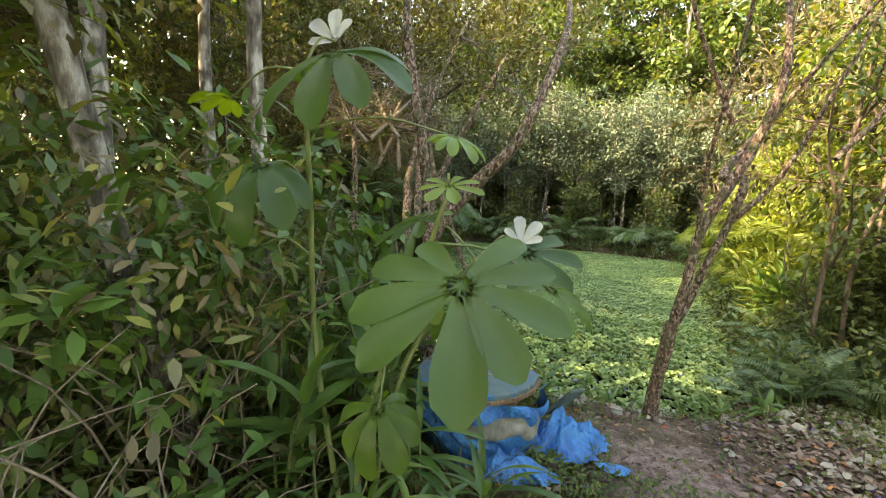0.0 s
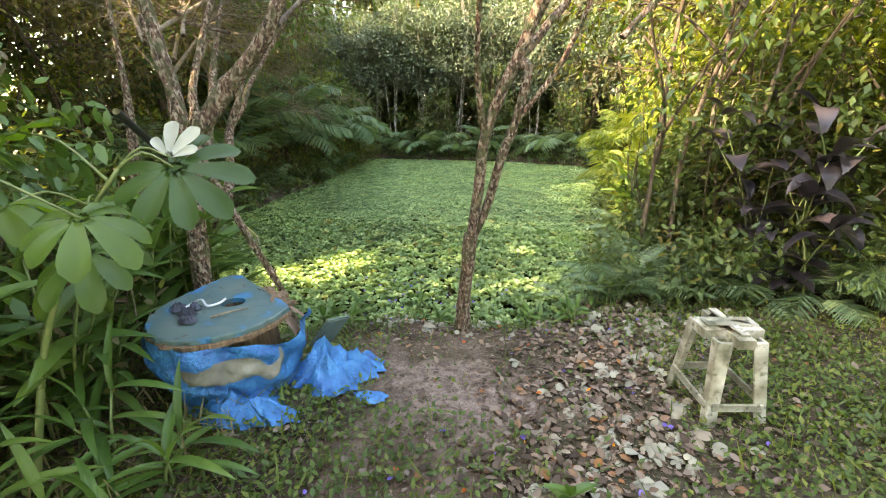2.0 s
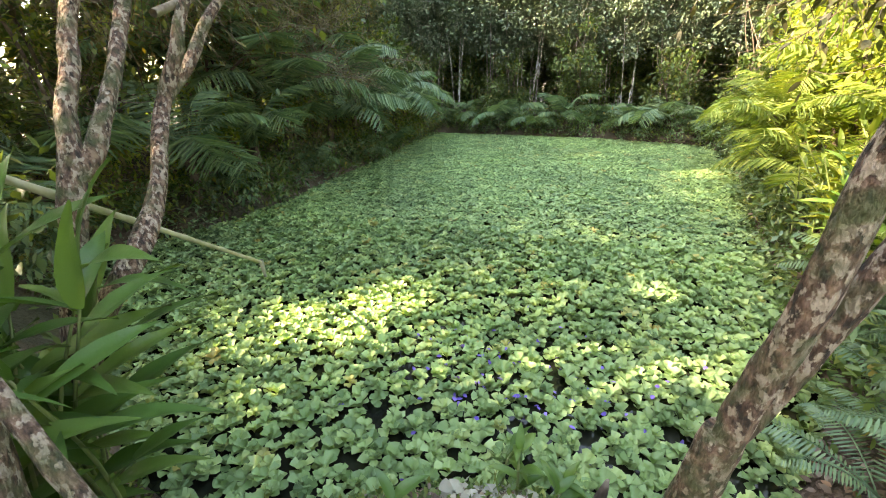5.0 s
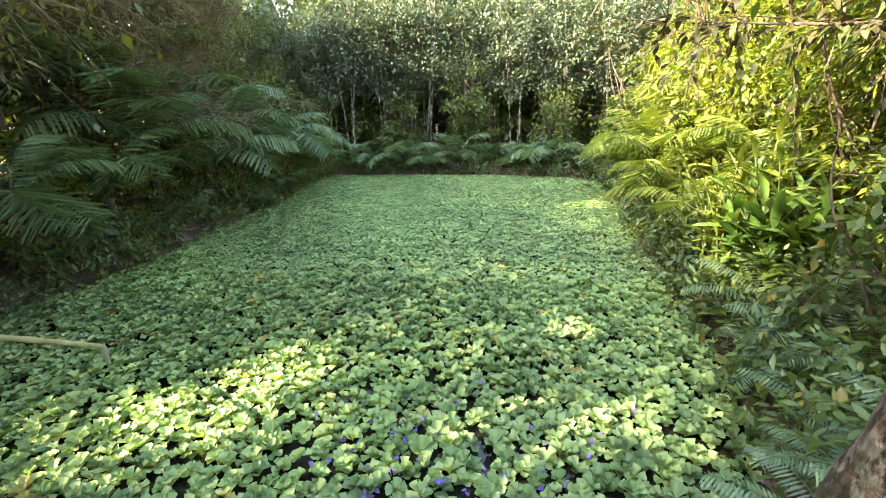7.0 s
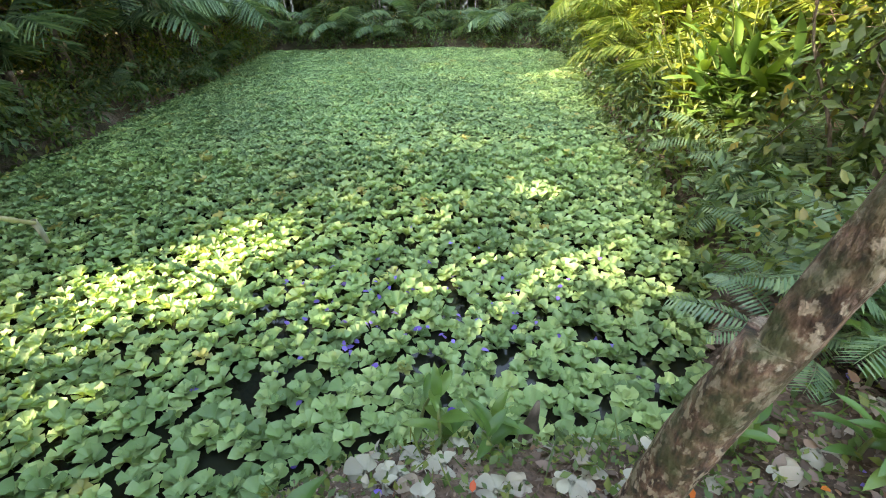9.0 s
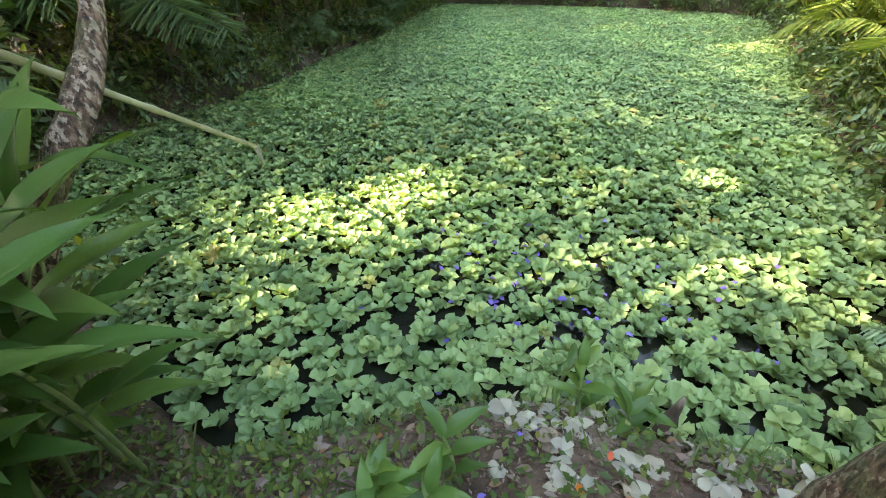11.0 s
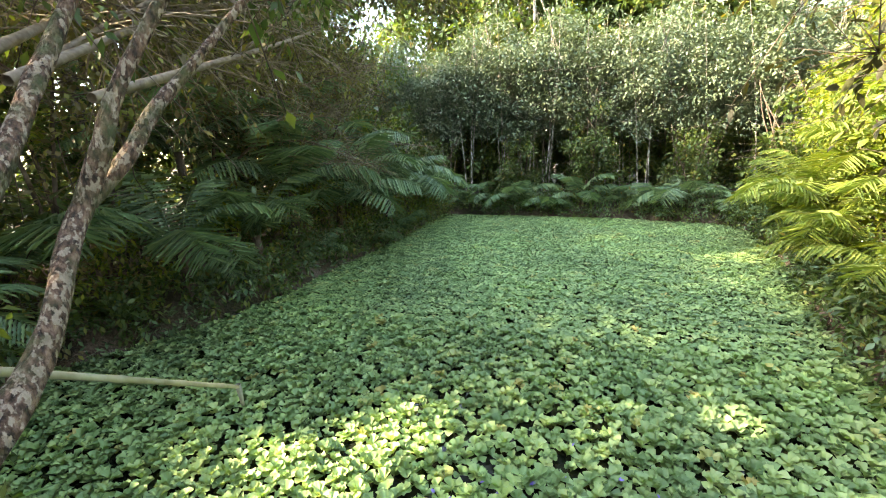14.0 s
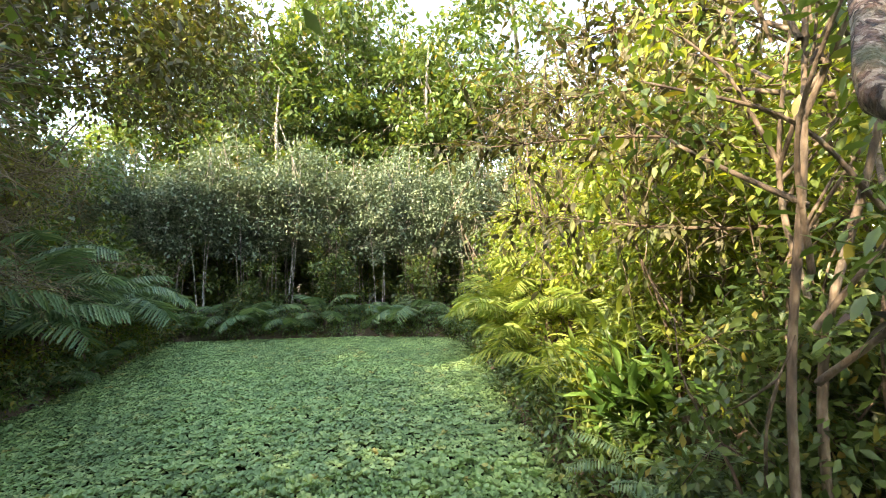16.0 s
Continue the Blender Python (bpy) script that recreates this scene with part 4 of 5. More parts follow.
thicket("bank_leaves", "grey-green shrub foliage on the far bank", LEAF_GREY, 706, [(-6.5, 3.0, 12.3, 13.6, 1.6, 4.0)], 150, 130, 0.10, (0.42, 0.42, 0.34))
thicket("bank_leaves", "small mixed leaves, some yellowed, on the shaded bank", LEAF_BROWN, 715, [(-6.1, -5.35, 1.2, 11.0, 0.05, 1.0)], 120, 60, 0.065, (0.25, 0.3, 0.2), 0.45)
# lit undergrowth painted in with the lighter leaf colour
thicket("bank_leaves", "small leaves in a lit green colour on the shaded bank", LEAF_LIGHT, 716, [(-6.2, -5.4, 1.2, 11.0, 0.05, 1.2)], 110, 60, 0.07, (0.25, 0.3, 0.2), 0.45)
r5 = np.random.default_rng(55)
q = np.column_stack([r5.uniform(-6.8, 2.2, 24000), r5.uniform(0.5, 12.4, 24000)])
d5 = shore(q[:, 0], q[:, 1])
q = q[(d5 > -0.06) & (d5 < 0.5) & ~((q[:, 1] < 0.9) & (q[:, 0] > -4))][:1900]
q = np.column_stack([q, np.maximum(gz(q[:, 0], q[:, 1]), 0) + r5.uniform(0.02, 0.4, len(q))])
for mat, part_ in ((GRASS, q[::3]), (LEAF_DARK, q[1::3]), (FERN, q[2::3])):
    solid("water_edge_weeds", crown_mesh("water_edge_weeds", mat, 707, part_, (0.15, 0.15, 0.12), 22, 0.085, 0.4), "low weeds and small leaves along the water's edge", "weeds", kind="stuff")
thicket("broad_undergrowth", "broad-leaved green undergrowth beside the path", BROAD, 709, [(-3.2, -2.2, -2.9, -1.0, 0, 1.5), (-2.6, -1.95, -2.6, -1.6, 0, 0.8), (-3.4, -2.4, -2.1, -1.3, 0.7, 1.7)], 115, 24, 0.11, (0.26, 0.26, 0.24), 0.42, LEAF6)

thicket("broad_undergrowth", "browned and yellowing leaves among the undergrowth", LEAF_BROWN, 717, [(-3.3, -1.95, -3.0, -1.2, 0, 1.5)], 70, 26, 0.075, (0.26, 0.26, 0.24), 0.42, LEAF6)
thicket("undergrowth", "low dark leaves at the water's edge by the landing", LEAF_DARK, 718, [(0.3, 1.3, 0.2, 0.9, 0, 0.4), (0.75, 2.4, 0.05, 0.6, 0, 0.5)], 60, 60, 0.06, (0.16, 0.16, 0.14), 0.45, LEAF6)


# ---- palmate-leaved sapling by the path ----
def palmate_mesh(seed, radius, mat, droop, lobes=9, sweep=140, plump=0.34):
    """A hand-shaped leaf: obovate lobes round a hub, each folded along its rib, as one skin."""
    r = np.random.default_rng(seed)
    V, F = [(0.0, 0.0, 0.0)], []
    for k in range(lobes):
        a = math.radians(-sweep + 2 * sweep * k / (lobes - 1) + r.normal(0, 3))
        ln = radius * (1 - 0.32 * abs(k - (lobes - 1) / 2) / ((lobes - 1) / 2)) * r.uniform(0.92, 1.06)
        wd = ln * plump * r.uniform(0.92, 1.1)
        base = len(V)
        n = 9
        dr = droop * r.uniform(0.75, 1.25)
        x = z = 0.0
        for i in range(n):
            u = (i + 1) / n
            g = 0.12 - dr * 1.5 * u
            x += ln / n * math.cos(g)
            z += ln / n * math.sin(g)
            half = wd * 0.5 * (0.16 + 0.84 * math.sin(math.pi * min(1, u ** 1.5 * 0.72 + 0.04))) * (1 if u < 0.95 else 0.35)
            for v in (-1, -0.5, 0, 0.5, 1):
                lift = 0.25 * half * abs(v) - (0.04 * half if v == 0 else 0) + 0.05 * half * math.sin(9 * u + 3 * v + k)
                px, py = x, half * v
                V.append((px * math.cos(a) - py * math.sin(a), px * math.sin(a) + py * math.cos(a), z + lift))
            if i:
                for j in range(4):
                    q = base + (i - 1) * 5 + j
                    F.append((q, q + 1, q + 6, q + 5))
        for j in range(4):
            F.append((0, base + j, base + j + 1, base + j + 1))
    Fq = np.array(F)
    tri = Fq[Fq[:, 2] == Fq[:, 3]][:, :3]
    qd = Fq[Fq[:, 2] != Fq[:, 3]]
    allF = np.vstack([tri, qd[:, (0, 1, 2)], qd[:, (0, 2, 3)]])
    return arr_mesh("leaf", V, allF, mat)


def facing(p, normal, out):
    """A pose at p whose z axis is the normal and whose x axis leans towards out."""
    n_ = Vector(normal).normalized()
    x_ = Vector(out)
    x_ = (x_ - n_ * x_.dot(n_)).normalized()
    y_ = n_.cross(x_)
    return Matrix.Translation(p) @ Matrix((x_, y_, n_)).transposed().to_4x4()


PALM = [palmate_mesh(800 + i, 0.25, PALMATE, 0.25 + 0.12 * i) for i in range(2)]
PALM_DROOP = [palmate_mesh(810 + i, 0.24, PALMATE, 0.75 + 0.1 * i, 9, 150) for i in range(2)]
PALM_YOUNG = palmate_mesh(820, 0.12, PALMATE_YOUNG, 0.2, 7)
PALM_PALE = palmate_mesh(830, 0.17, PALMATE_PALE, 0.1, 4, 60, 0.36)
PALM_HALF = palmate_mesh(840, 0.17, PALMATE_YOUNG, 0.45, 6, 80)
sap = thing("palmate_sapling", "leafy sapling with large hand-shaped green leaves", "sapling", None)
main = spline([(-1.8, -2.2, 0.4), (-1.7, -2.25, 1.0), (-1.5, -2.32, 1.5), (-1.37, -2.38, 1.83)], 14)
second = spline([(-1.85, -2.15, 0.4), (-1.95, -2.2, 1.2), (-1.9, -2.3, 1.8), (-1.85, -2.4, 2.2)], 14)
third = spline([(-1.78, -2.1, 0.4), (-1.72, -1.95, 1.0), (-1.55, -1.85, 1.4), (-1.4, -1.8, 1.6)], 14)
for st in (main, second, third):
    part("stem", arr_mesh("stem", *tube(st, np.linspace(0.014, 0.007, 14), 7, 0.05), STEM), sap)
LEAVES = [((-1.25, -2.58, 1.62), (0.1, -0.62, 0.75), (0.1, -0.6, -0.5), PALM[0], main[10], 1.3), ((-1.73, -2.40, 2.24), (-0.05, -0.5, 0.85), (0.05, -1, -0.2), PALM_DROOP[0], second[12], 1.3),
          ((-1.9, -2.53, 1.9), (0.1, -0.4, 0.9), (0.2, -1, 0), PALM_DROOP[1], second[9], 1.1), ((-1.36, -2.39, 1.86), (0.1, -0.4, 0.9), (0.3, -0.5, 0), PALM_YOUNG, main[13], 1.0),
          ((-2.12, -2.42, 2.12), (0, 0.2, 1), (-1, -0.3, -0.1), PALM_HALF, second[13], 0.9), ((-1.78, -2.33, 2.30), (0.1, -0.9, 0.45), (-0.5, 0, 0.8), PALM_PALE, second[13], 0.85),
          ((-1.24, -1.74, 1.60), (0.3, -0.6, 0.75), (1, -0.3, -0.2), PALM[1], third[13], 1.1), ((-1.27, -1.72, 1.63), (0.2, -0.8, 0.6), (0.2, 0.2, 1), PALM_PALE, third[13], 0.9),
          ]
LOW_LEAVES = [((-1.42, -1.95, 1.36), (0.1, -0.4, 0.9), (0.6, -0.8, -0.2), PALM_DROOP[0], third[9], 0.9), ((-1.55, -2.05, 1.52), (-0.2, -0.4, 0.9), (-0.4, -1, 0), PALM_DROOP[1], third[10], 0.95),
          ((-1.66, -1.88, 1.72), (-0.3, -0.3, 0.9), (-0.8, -0.6, 0), PALM[0], third[12], 0.85), ((-1.08, -2.2, 1.55), (0.3, -0.3, 0.9), (1, -0.2, -0.2), PALM_DROOP[0], main[11], 0.75),
          ((-1.45, -2.62, 1.28), (0, -0.5, 0.8), (0, -1, -0.2), PALM_DROOP[1], main[7], 0.8), ((-1.42, -2.2, 2.02), (0.3, -0.2, 0.9), (1, 0.2, 0), PALM_DROOP[0], second[11], 0.6),
          ((-2.2, -2.2, 1.6), (-0.3, -0.3, 0.9), (-1, -0.3, 0), PALM[1], second[7], 0.8), ((-1.75, -1.6, 1.45), (-0.1, 0.1, 1), (-0.3, 0.8, 0), PALM[0], third[9], 0.8)]
for p, nrm, outw, me, root, sc in LEAVES + LOW_LEAVES:
    lf = part("leaf", me, sap, m=facing(p, nrm, outw) @ Matrix.Scale(sc, 4))
    root = np.array(root)
    part("leaf_stalk", arr_mesh("leaf_stalk", *tube(spline([root, (root + p) / 2 + (0, 0, 0.05), p], 7), np.linspace(0.005, 0.003, 7), 5), STEM), sap)

# ---- trunk wrapped in bromeliads, and its neighbours ----
bt = thing("bromeliad_tree", "pale leaning trunk carrying green bromeliads", "tree", None)
limb_part("trunk", [(-2.72, -2.08, 0.3), (-2.8, -2.17, 0.9), (-2.9, -2.28, 1.5), (-2.97, -2.36, 2.1), (-3.05, -2.45, 2.8), (-3.1, -2.5, 3.8)], [0.085, 0.07, 0.064, 0.06, 0.055, 0.04], bt, BARK_PALE, 22, 12, 0.1, 50)
BROM = [blade_mesh(850 + i, 0.42, 0.035, LEAF_LIGHT if i == 2 else BROAD, 0.7 + 0.15 * i) for i in range(3)]
rb = np.random.default_rng(9)
for k in range(34):
    z_ = rb.choice([2.2, 2.45, 2.7]) + rb.normal(0, 0.05)
    a = rb.uniform(0, 360)
    part("bromeliad_leaf", BROM[k % 3], bt, m=pose(-2.94 - 0.11 * (z_ - 1.8) + 0.06 * math.cos(math.radians(a)), -2.32 - 0.12 * (z_ - 1.8) + 0.06 * math.sin(math.radians(a)), z_, rb.uniform(-20, 20), rb.uniform(-50, 10), a) @ Matrix.Scale(rb.uniform(0.6, 1.1), 4))
for k, (x, y, r_) in enumerate([(-3.0, -1.35, 0.05), (-3.6, -1.9, 0.06), (-3.9, -0.9, 0.05)]):
    o = thing("trunk_tree", "straight pale forest trunk with lichen patches", "tree", None, "pale trunks beside the path")
    z_ = gz1(x, y)
    limb_part("trunk", [(x, y, z_ - 0.1), (x + 0.03, y, z_ + 1.2), (x - 0.05, y + 0.05, z_ + 2.6), (x + 0.05, y + 0.1, z_ + 4.5)], [r_ * 1.15, r_, r_ * 0.9, r_ * 0.6], o, BARK_PALE, 18, 10, 0.1, 60 + k)
    part("crown", crown_mesh("crown", LEAF_BROWN, 900 + k, [(x + q[0], y + q[1], z_ + 4.2 + q[2]) for q in np.random.default_rng(k).normal(0, 0.8, (26, 3))], (0.5, 0.5, 0.4), 130, 0.09, gaps=True), o)


# ---- cable drum table ----
def drum_radius(a):
    """Outline of the split top: round, with a long corner on the far side and a straight broken edge."""
    tip = math.radians(118)
    d = (a - tip + math.pi) % (2 * math.pi) - math.pi
    r_ = 0.335 + 0.115 * math.exp(-(d / 0.42) ** 2) * (1 if d > 0 else 0)
    if -1.95 < d <= 0:
        p0, p1 = np.array([0.45 * math.cos(tip), 0.45 * math.sin(tip)]), np.array([0.34 * math.cos(tip - 1.95), 0.34 * math.sin(tip - 1.95)])
        u = np.array([math.cos(a), math.sin(a)])
        e = p1 - p0
        r_ = (p0[0] * e[1] - p0[1] * e[0]) / (u[0] * e[1] - u[1] * e[0])
    return r_ * (1 + 0.012 * math.sin(23 * a) + 0.01 * math.sin(41 * a))


def slab(outer, inner, z0, z1, n=72):
    A = np.linspace(0, 2 * np.pi, n, endpoint=False)
    V = []
    for z_, k in ((z0, 1.0), (z1 - 0.004, 1.0), (z1, 0.985)):
        V += [(outer(a) * k * math.cos(a), outer(a) * k * math.sin(a), z_) for a in A]
    for z_ in (z1, z0):
        V += [(inner[0] + inner[2] * math.cos(a), inner[1] + inner[3] * math.sin(a), z_) for a in A]
    F = [(l * n + i, l * n + (i + 1) % n, ((l + 1) % 5) * n + (i + 1) % n, ((l + 1) % 5) * n + i) for l in range(5) for i in range(n)]
    return np.array(V), np.array(F)


m, t, b, out = node_mat("peeling_blue_paint")
pb = ramp(t, tex(t, 5, 6), ((0.40, (0.015, 0.17, 0.34)), (0.45, (0.06, 0.13, 0.14)), (0.62, (0.115, 0.165, 0.155))))
chips = ramp(t, tex(t, 26, 5), ((0.66, (0, 0, 0)), (0.7, (1, 1, 1))))
t.links.new(mixc(t, chips, pb, (0.10, 0.07, 0.05)), b.inputs["Base Color"])
b.inputs["Roughness"].default_value = 0.5
bump(t, b, tex(t, 22, 6), 0.35, 0.006)
BLUE_PAINT = m
WOOD_RAW = plain_mat("raw_plywood", ((0.3, (0.11, 0.06, 0.04)), (0.6, (0.27, 0.165, 0.115)), (0.8, (0.42, 0.29, 0.22))), 9, 0.85, 0.6, 0.006, (1, 6, 1))
WOOD_DARK = plain_mat("weathered_stave", ((0.3, (0.09, 0.055, 0.035)), (0.6, (0.24, 0.15, 0.09)), (0.8, (0.36, 0.25, 0.16))), 12, 0.85, 0.7, 0.008, (6, 6, 0.7))
TARP = plain_mat("blue_tarpaulin", ((0.3, (0.005, 0.10, 0.31)), (0.55, (0.010, 0.20, 0.49)), (0.75, (0.06, 0.31, 0.6))), 13, 0.42, 0.9, 0.016)
SACK = plain_mat("grey_dirty_sheet", ((0.3, (0.09, 0.088, 0.07)), (0.55, (0.21, 0.205, 0.17)), (0.8, (0.36, 0.36, 0.33))), 9, 0.7, 0.5, 0.006)
DC = (-1.53, -1.27)
GD = gz1(*DC)
drum = thing("drum_table", "round cable drum table with peeling blue top", "table", pose(DC[0], DC[1], GD, 1.5, -2.5, 0))
part("top", arr_mesh("top", *slab(drum_radius, (0.02, 0.04, 0.062, 0.05), 0.385, 0.408), BLUE_PAINT, False), drum, "split top with peeling blue-grey paint")
part("under_top", arr_mesh("under_top", *slab(lambda a: 0.343 * (1 + 0.012 * math.sin(17 * a) + 0.008 * math.sin(43 * a)) - (0.05 * abs(math.sin(7 * a)) + 0.03 * abs(math.sin(19 * a + 1)) if 0.1 < a < 2.0 else 0), (0.02, 0.04, 0.066, 0.054), 0.362, 0.3835), WOOD_DARK, False), drum, "dark weathered plywood layer")
part("foot_disc", arr_mesh("foot_disc", *slab(lambda a: 0.30, (0, 0, 0.03, 0.03), -0.02, 0.03), WOOD_DARK, False), drum)
bm = bmesh.new()
bmesh.ops.create_cube(bm, size=1)
bmesh.ops.scale(bm, vec=(0.022, 0.074, 0.33), verts=bm.verts)
bmesh.ops.bevel(bm, geom=bm.edges[:], offset=0.004, segments=1, affect="EDGES")
stave = bm_mesh("stave", bm, WOOD_DARK)
for k in range(18):
    a = 2 * math.pi * k / 18
    part("stave", stave, drum, m=pose(0.21 * math.cos(a), 0.21 * math.sin(a), 0.19, 0, 0, math.degrees(a)))


def sheet(fn, nu, nv):
    """A two-sided sheet of cloth from a function of (u, v)."""
    V = [fn(i / nu, j / nv) for i in range(nu + 1) for j in range(nv + 1)]
    F = [(i * (nv + 1) + j, (i + 1) * (nv + 1) + j, (i + 1) * (nv + 1) + j + 1, i * (nv + 1) + j + 1) for i in range(nu) for j in range(nv)]
    return np.array(V), np.array(F)


def fold(a, b_):
    return noise.fractal(Vector((a, b_, 0.3)), 1.0, 2.0, 3)


def wrap(lo, hi, off, top, bottom):
    def fn(u, v):
        a = math.radians(lo + (hi - lo) * u)
        sag = 0.075 * math.exp(-((u - 0.84) / 0.1) ** 2) + 0.004
        z_ = (top - sag) * (1 - v) + bottom * v
        w = (z_ - 0.18) * 6
        ridge = 0.04 * noise.noise(Vector((a * 2.6 + w * 0.8, w * 1.1, 0.3))) + 0.03 * abs(math.sin(5 * a + 2.6 * w + 2.5 * noise.noise(Vector((a * 1.8, w * 1.2, 0.9))))) + 0.012 * abs(noise.noise(Vector((a * 8, w * 2, 0.1))))
        r_ = 0.335 - 0.06 * v ** 1.3 + off + ridge * (0.35 + 0.9 * math.sin(math.pi * min(v + 0.1, 1)))
        return (DC[0] + r_ * math.cos(a), DC[1] + r_ * math.sin(a), GD + z_)
    return fn


tarp = thing("tarpaulin", "crumpled blue tarpaulin wrapped round the drum table", "tarpaulin", None)
part("wrap", arr_mesh("wrap", *sheet(wrap(-200, 25, 0.01, 0.368, 0.0), 200, 44), TARP), tarp)
part("grey_lining", arr_mesh("grey_lining", *sheet(wrap(-86, -18, 0.014, 0.30, 0.09), 90, 28), SACK), tarp, "dirty grey side of the sheet")


def heap(cx, cy, rx, ry, hgt, seed):
    def fn(u, v):
        a, r_ = 2 * math.pi * u, v
        x, y = cx + rx * r_ * math.cos(a) * (1 + 0.25 * fold(3 * math.cos(a) + seed, 3 * math.sin(a))), cy + ry * r_ * math.sin(a) * (1 + 0.25 * fold(3 * math.sin(a) + seed, 2 * math.cos(a)))
        crease = 1 - min(1, 2.0 * abs(noise.noise(Vector((6 * x + seed, 9 * y, 0.2))))) + 0.35 * (1 - min(1, 2.5 * abs(noise.noise(Vector((13 * x, 11 * y + seed, 0.7))))))
        z_ = hgt * (0.35 * (1 - r_ ** 1.3) + 0.75 * crease * (1.08 - r_)) + 0.012
        return (x, y, gz1(x, y) + max(z_, 0.006))
    return fn


part("loose_end", arr_mesh("loose_end", *sheet(heap(-1.07, -1.2, 0.2, 0.17, 0.19, 3), 120, 40), TARP), tarp)
part("loose_end", arr_mesh("loose_end", *sheet(heap(-0.95, -1.08, 0.13, 0.13, 0.14, 8), 90, 30), TARP), tarp)
part("loose_end", arr_mesh("loose_end", *sheet(heap(-1.34, -1.53, 0.27, 0.13, 0.10, 12), 110, 30), TARP), tarp)
solid("tarp_scrap", arr_mesh("tarp_scrap", *sheet(heap(-0.80, -1.30, 0.085, 0.05, 0.015, 5), 40, 8), TARP), "torn scrap of blue tarpaulin on the soil", "scrap")
# splintered plies along the broken edge
for k, (a, rr_, w_, h_, tilt_) in enumerate([(22, 0.27, 0.10, 0.22, 24), (45, 0.235, 0.08, 0.26, 14), (66, 0.25, 0.09, 0.2, 30), (34, 0.3, 0.05, 0.16, 42)]):
    bm = bmesh.new()
    bmesh.ops.create_grid(bm, x_segments=5, y_segments=7, size=0.5)
    for v in bm.verts:
        v.co = Vector(((v.co.x * (1 - 0.5 * max(v.co.y, 0))) * w_, 0.006 * fold(5 * v.co.x + k, 4 * v.co.y), v.co.y * h_ + 0.02 * fold(9 * v.co.x + k, 2)))
    bmesh.ops.solidify(bm, geom=bm.faces[:], thickness=0.009)
    part("splinter", bm_mesh("splinter", bm, WOOD_RAW), drum, "split raw plywood strip", pose(rr_ * math.cos(math.radians(a)), rr_ * math.sin(math.radians(a)), 0.33, -tilt_, 0, a + 90))
# a split board leaning on the rim
bm = bmesh.new()
bmesh.ops.create_cube(bm, size=1)
bmesh.ops.scale(bm, vec=(0.13, 0.02, 0.24), verts=bm.verts)
bmesh.ops.bevel(bm, geom=bm.edges[:], offset=0.006, segments=2, affect="EDGES")
solid("broken_board", bm_mesh("broken_board", bm, plain_mat("grey_green_paint", ((0.3, (0.05, 0.09, 0.075)), (0.7, (0.11, 0.16, 0.13))), 10, 0.6)), "broken grey-green board leaning on the tarpaulin", "board", pose(-1.08, -1.13, GD + 0.24, 38, 10, 60))
# clutter on the table
TZ = GD + 0.412
rope = spline([(-1.70, -1.36, TZ + 0.006), (-1.69, -1.31, TZ + 0.012), (-1.645, -1.31, TZ + 0.03), (-1.60, -1.33, TZ + 0.012), (-1.565, -1.29, TZ + 0.012), (-1.57, -1.24, TZ + 0.012)], 26)
ROPE = plain_mat("white_cord", ((0.3, (0.55, 0.6, 0.62)), (0.7, (0.75, 0.78, 0.78))), 60, 0.6)
solid("cord", arr_mesh("cord", *tube(rope, 0.006, 7), ROPE), "white cord curled on the blue table top", "cord")
solid("stick", arr_mesh("stick", *tube(spline([(-1.50, -1.43, TZ + 0.01), (-1.44, -1.36, TZ + 0.014), (-1.40, -1.30, TZ + 0.008)], 8), np.linspace(0.006, 0.003, 8), 6, 0.15), TWIG), "short dry twig lying on the table top", "twig")
DARK_RAG = plain_mat("dark_rag", ((0.3, (0.02, 0.02, 0.03)), (0.6, (0.06, 0.07, 0.10)), (0.8, (0.10, 0.2, 0.42))), 14, 0.7)


def lump(cx, cy, r_, hgt, seed, z0):
    def fn(u, v):
        a = 2 * math.pi * u
        k = 1 + 0.4 * fold(3 * math.cos(a) + seed, 3 * math.sin(a))
        return (cx + r_ * v * k * math.cos(a), cy + r_ * 0.7 * v * k * math.sin(a), z0 + max(0.001, hgt * (1 - v * v) * (0.6 + abs(fold(9 * v * math.cos(a) + seed, 9 * v * math.sin(a))))))
    return fn


for k, (x, y, r_) in enumerate([(-1.74, -1.36, 0.05), (-1.655, -1.40, 0.05), (-1.60, -1.46, 0.045), (-1.665, -1.34, 0.035)]):
    solid("rag", arr_mesh("rag", *sheet(lump(x, y, r_, 0.03, 3.0 * k, TZ - 0.004), 30, 8), DARK_RAG), "dark crumpled rag on the table top", "rag", None, "rags on the table")


# ---- plastic stool ----
m, t, b, out = node_mat("mossy_white_plastic")
pl = ramp(t, tex(t, 9, 7), ((0.34, (0.10, 0.10, 0.06)), (0.5, (0.30, 0.29, 0.22)), (0.66, (0.55, 0.54, 0.47))))
t.links.new(mixc(t, ramp(t, tex(t, 40, 4), ((0.55, (0, 0, 0)), (0.68, (0.8, 0.8, 0.8)))), pl, (0.10, 0.105, 0.06)), b.inputs["Base Color"])
b.inputs["Roughness"].default_value = 0.65
bump(t, b, tex(t, 50, 5), 0.3, 0.003)
PLASTIC = m
stool = thing("stool", "dirty white plastic stool with moss stains", "stool", pose(0.76, -0.985, gz1(0.76, -0.985) - 0.01, 0, 0, 12) @ Matrix.Scale(1.06, 4))
bm = bmesh.new()
bmesh.ops.create_cube(bm, size=1)
bmesh.ops.scale(bm, vec=(0.235, 0.275, 0.055), verts=bm.verts)
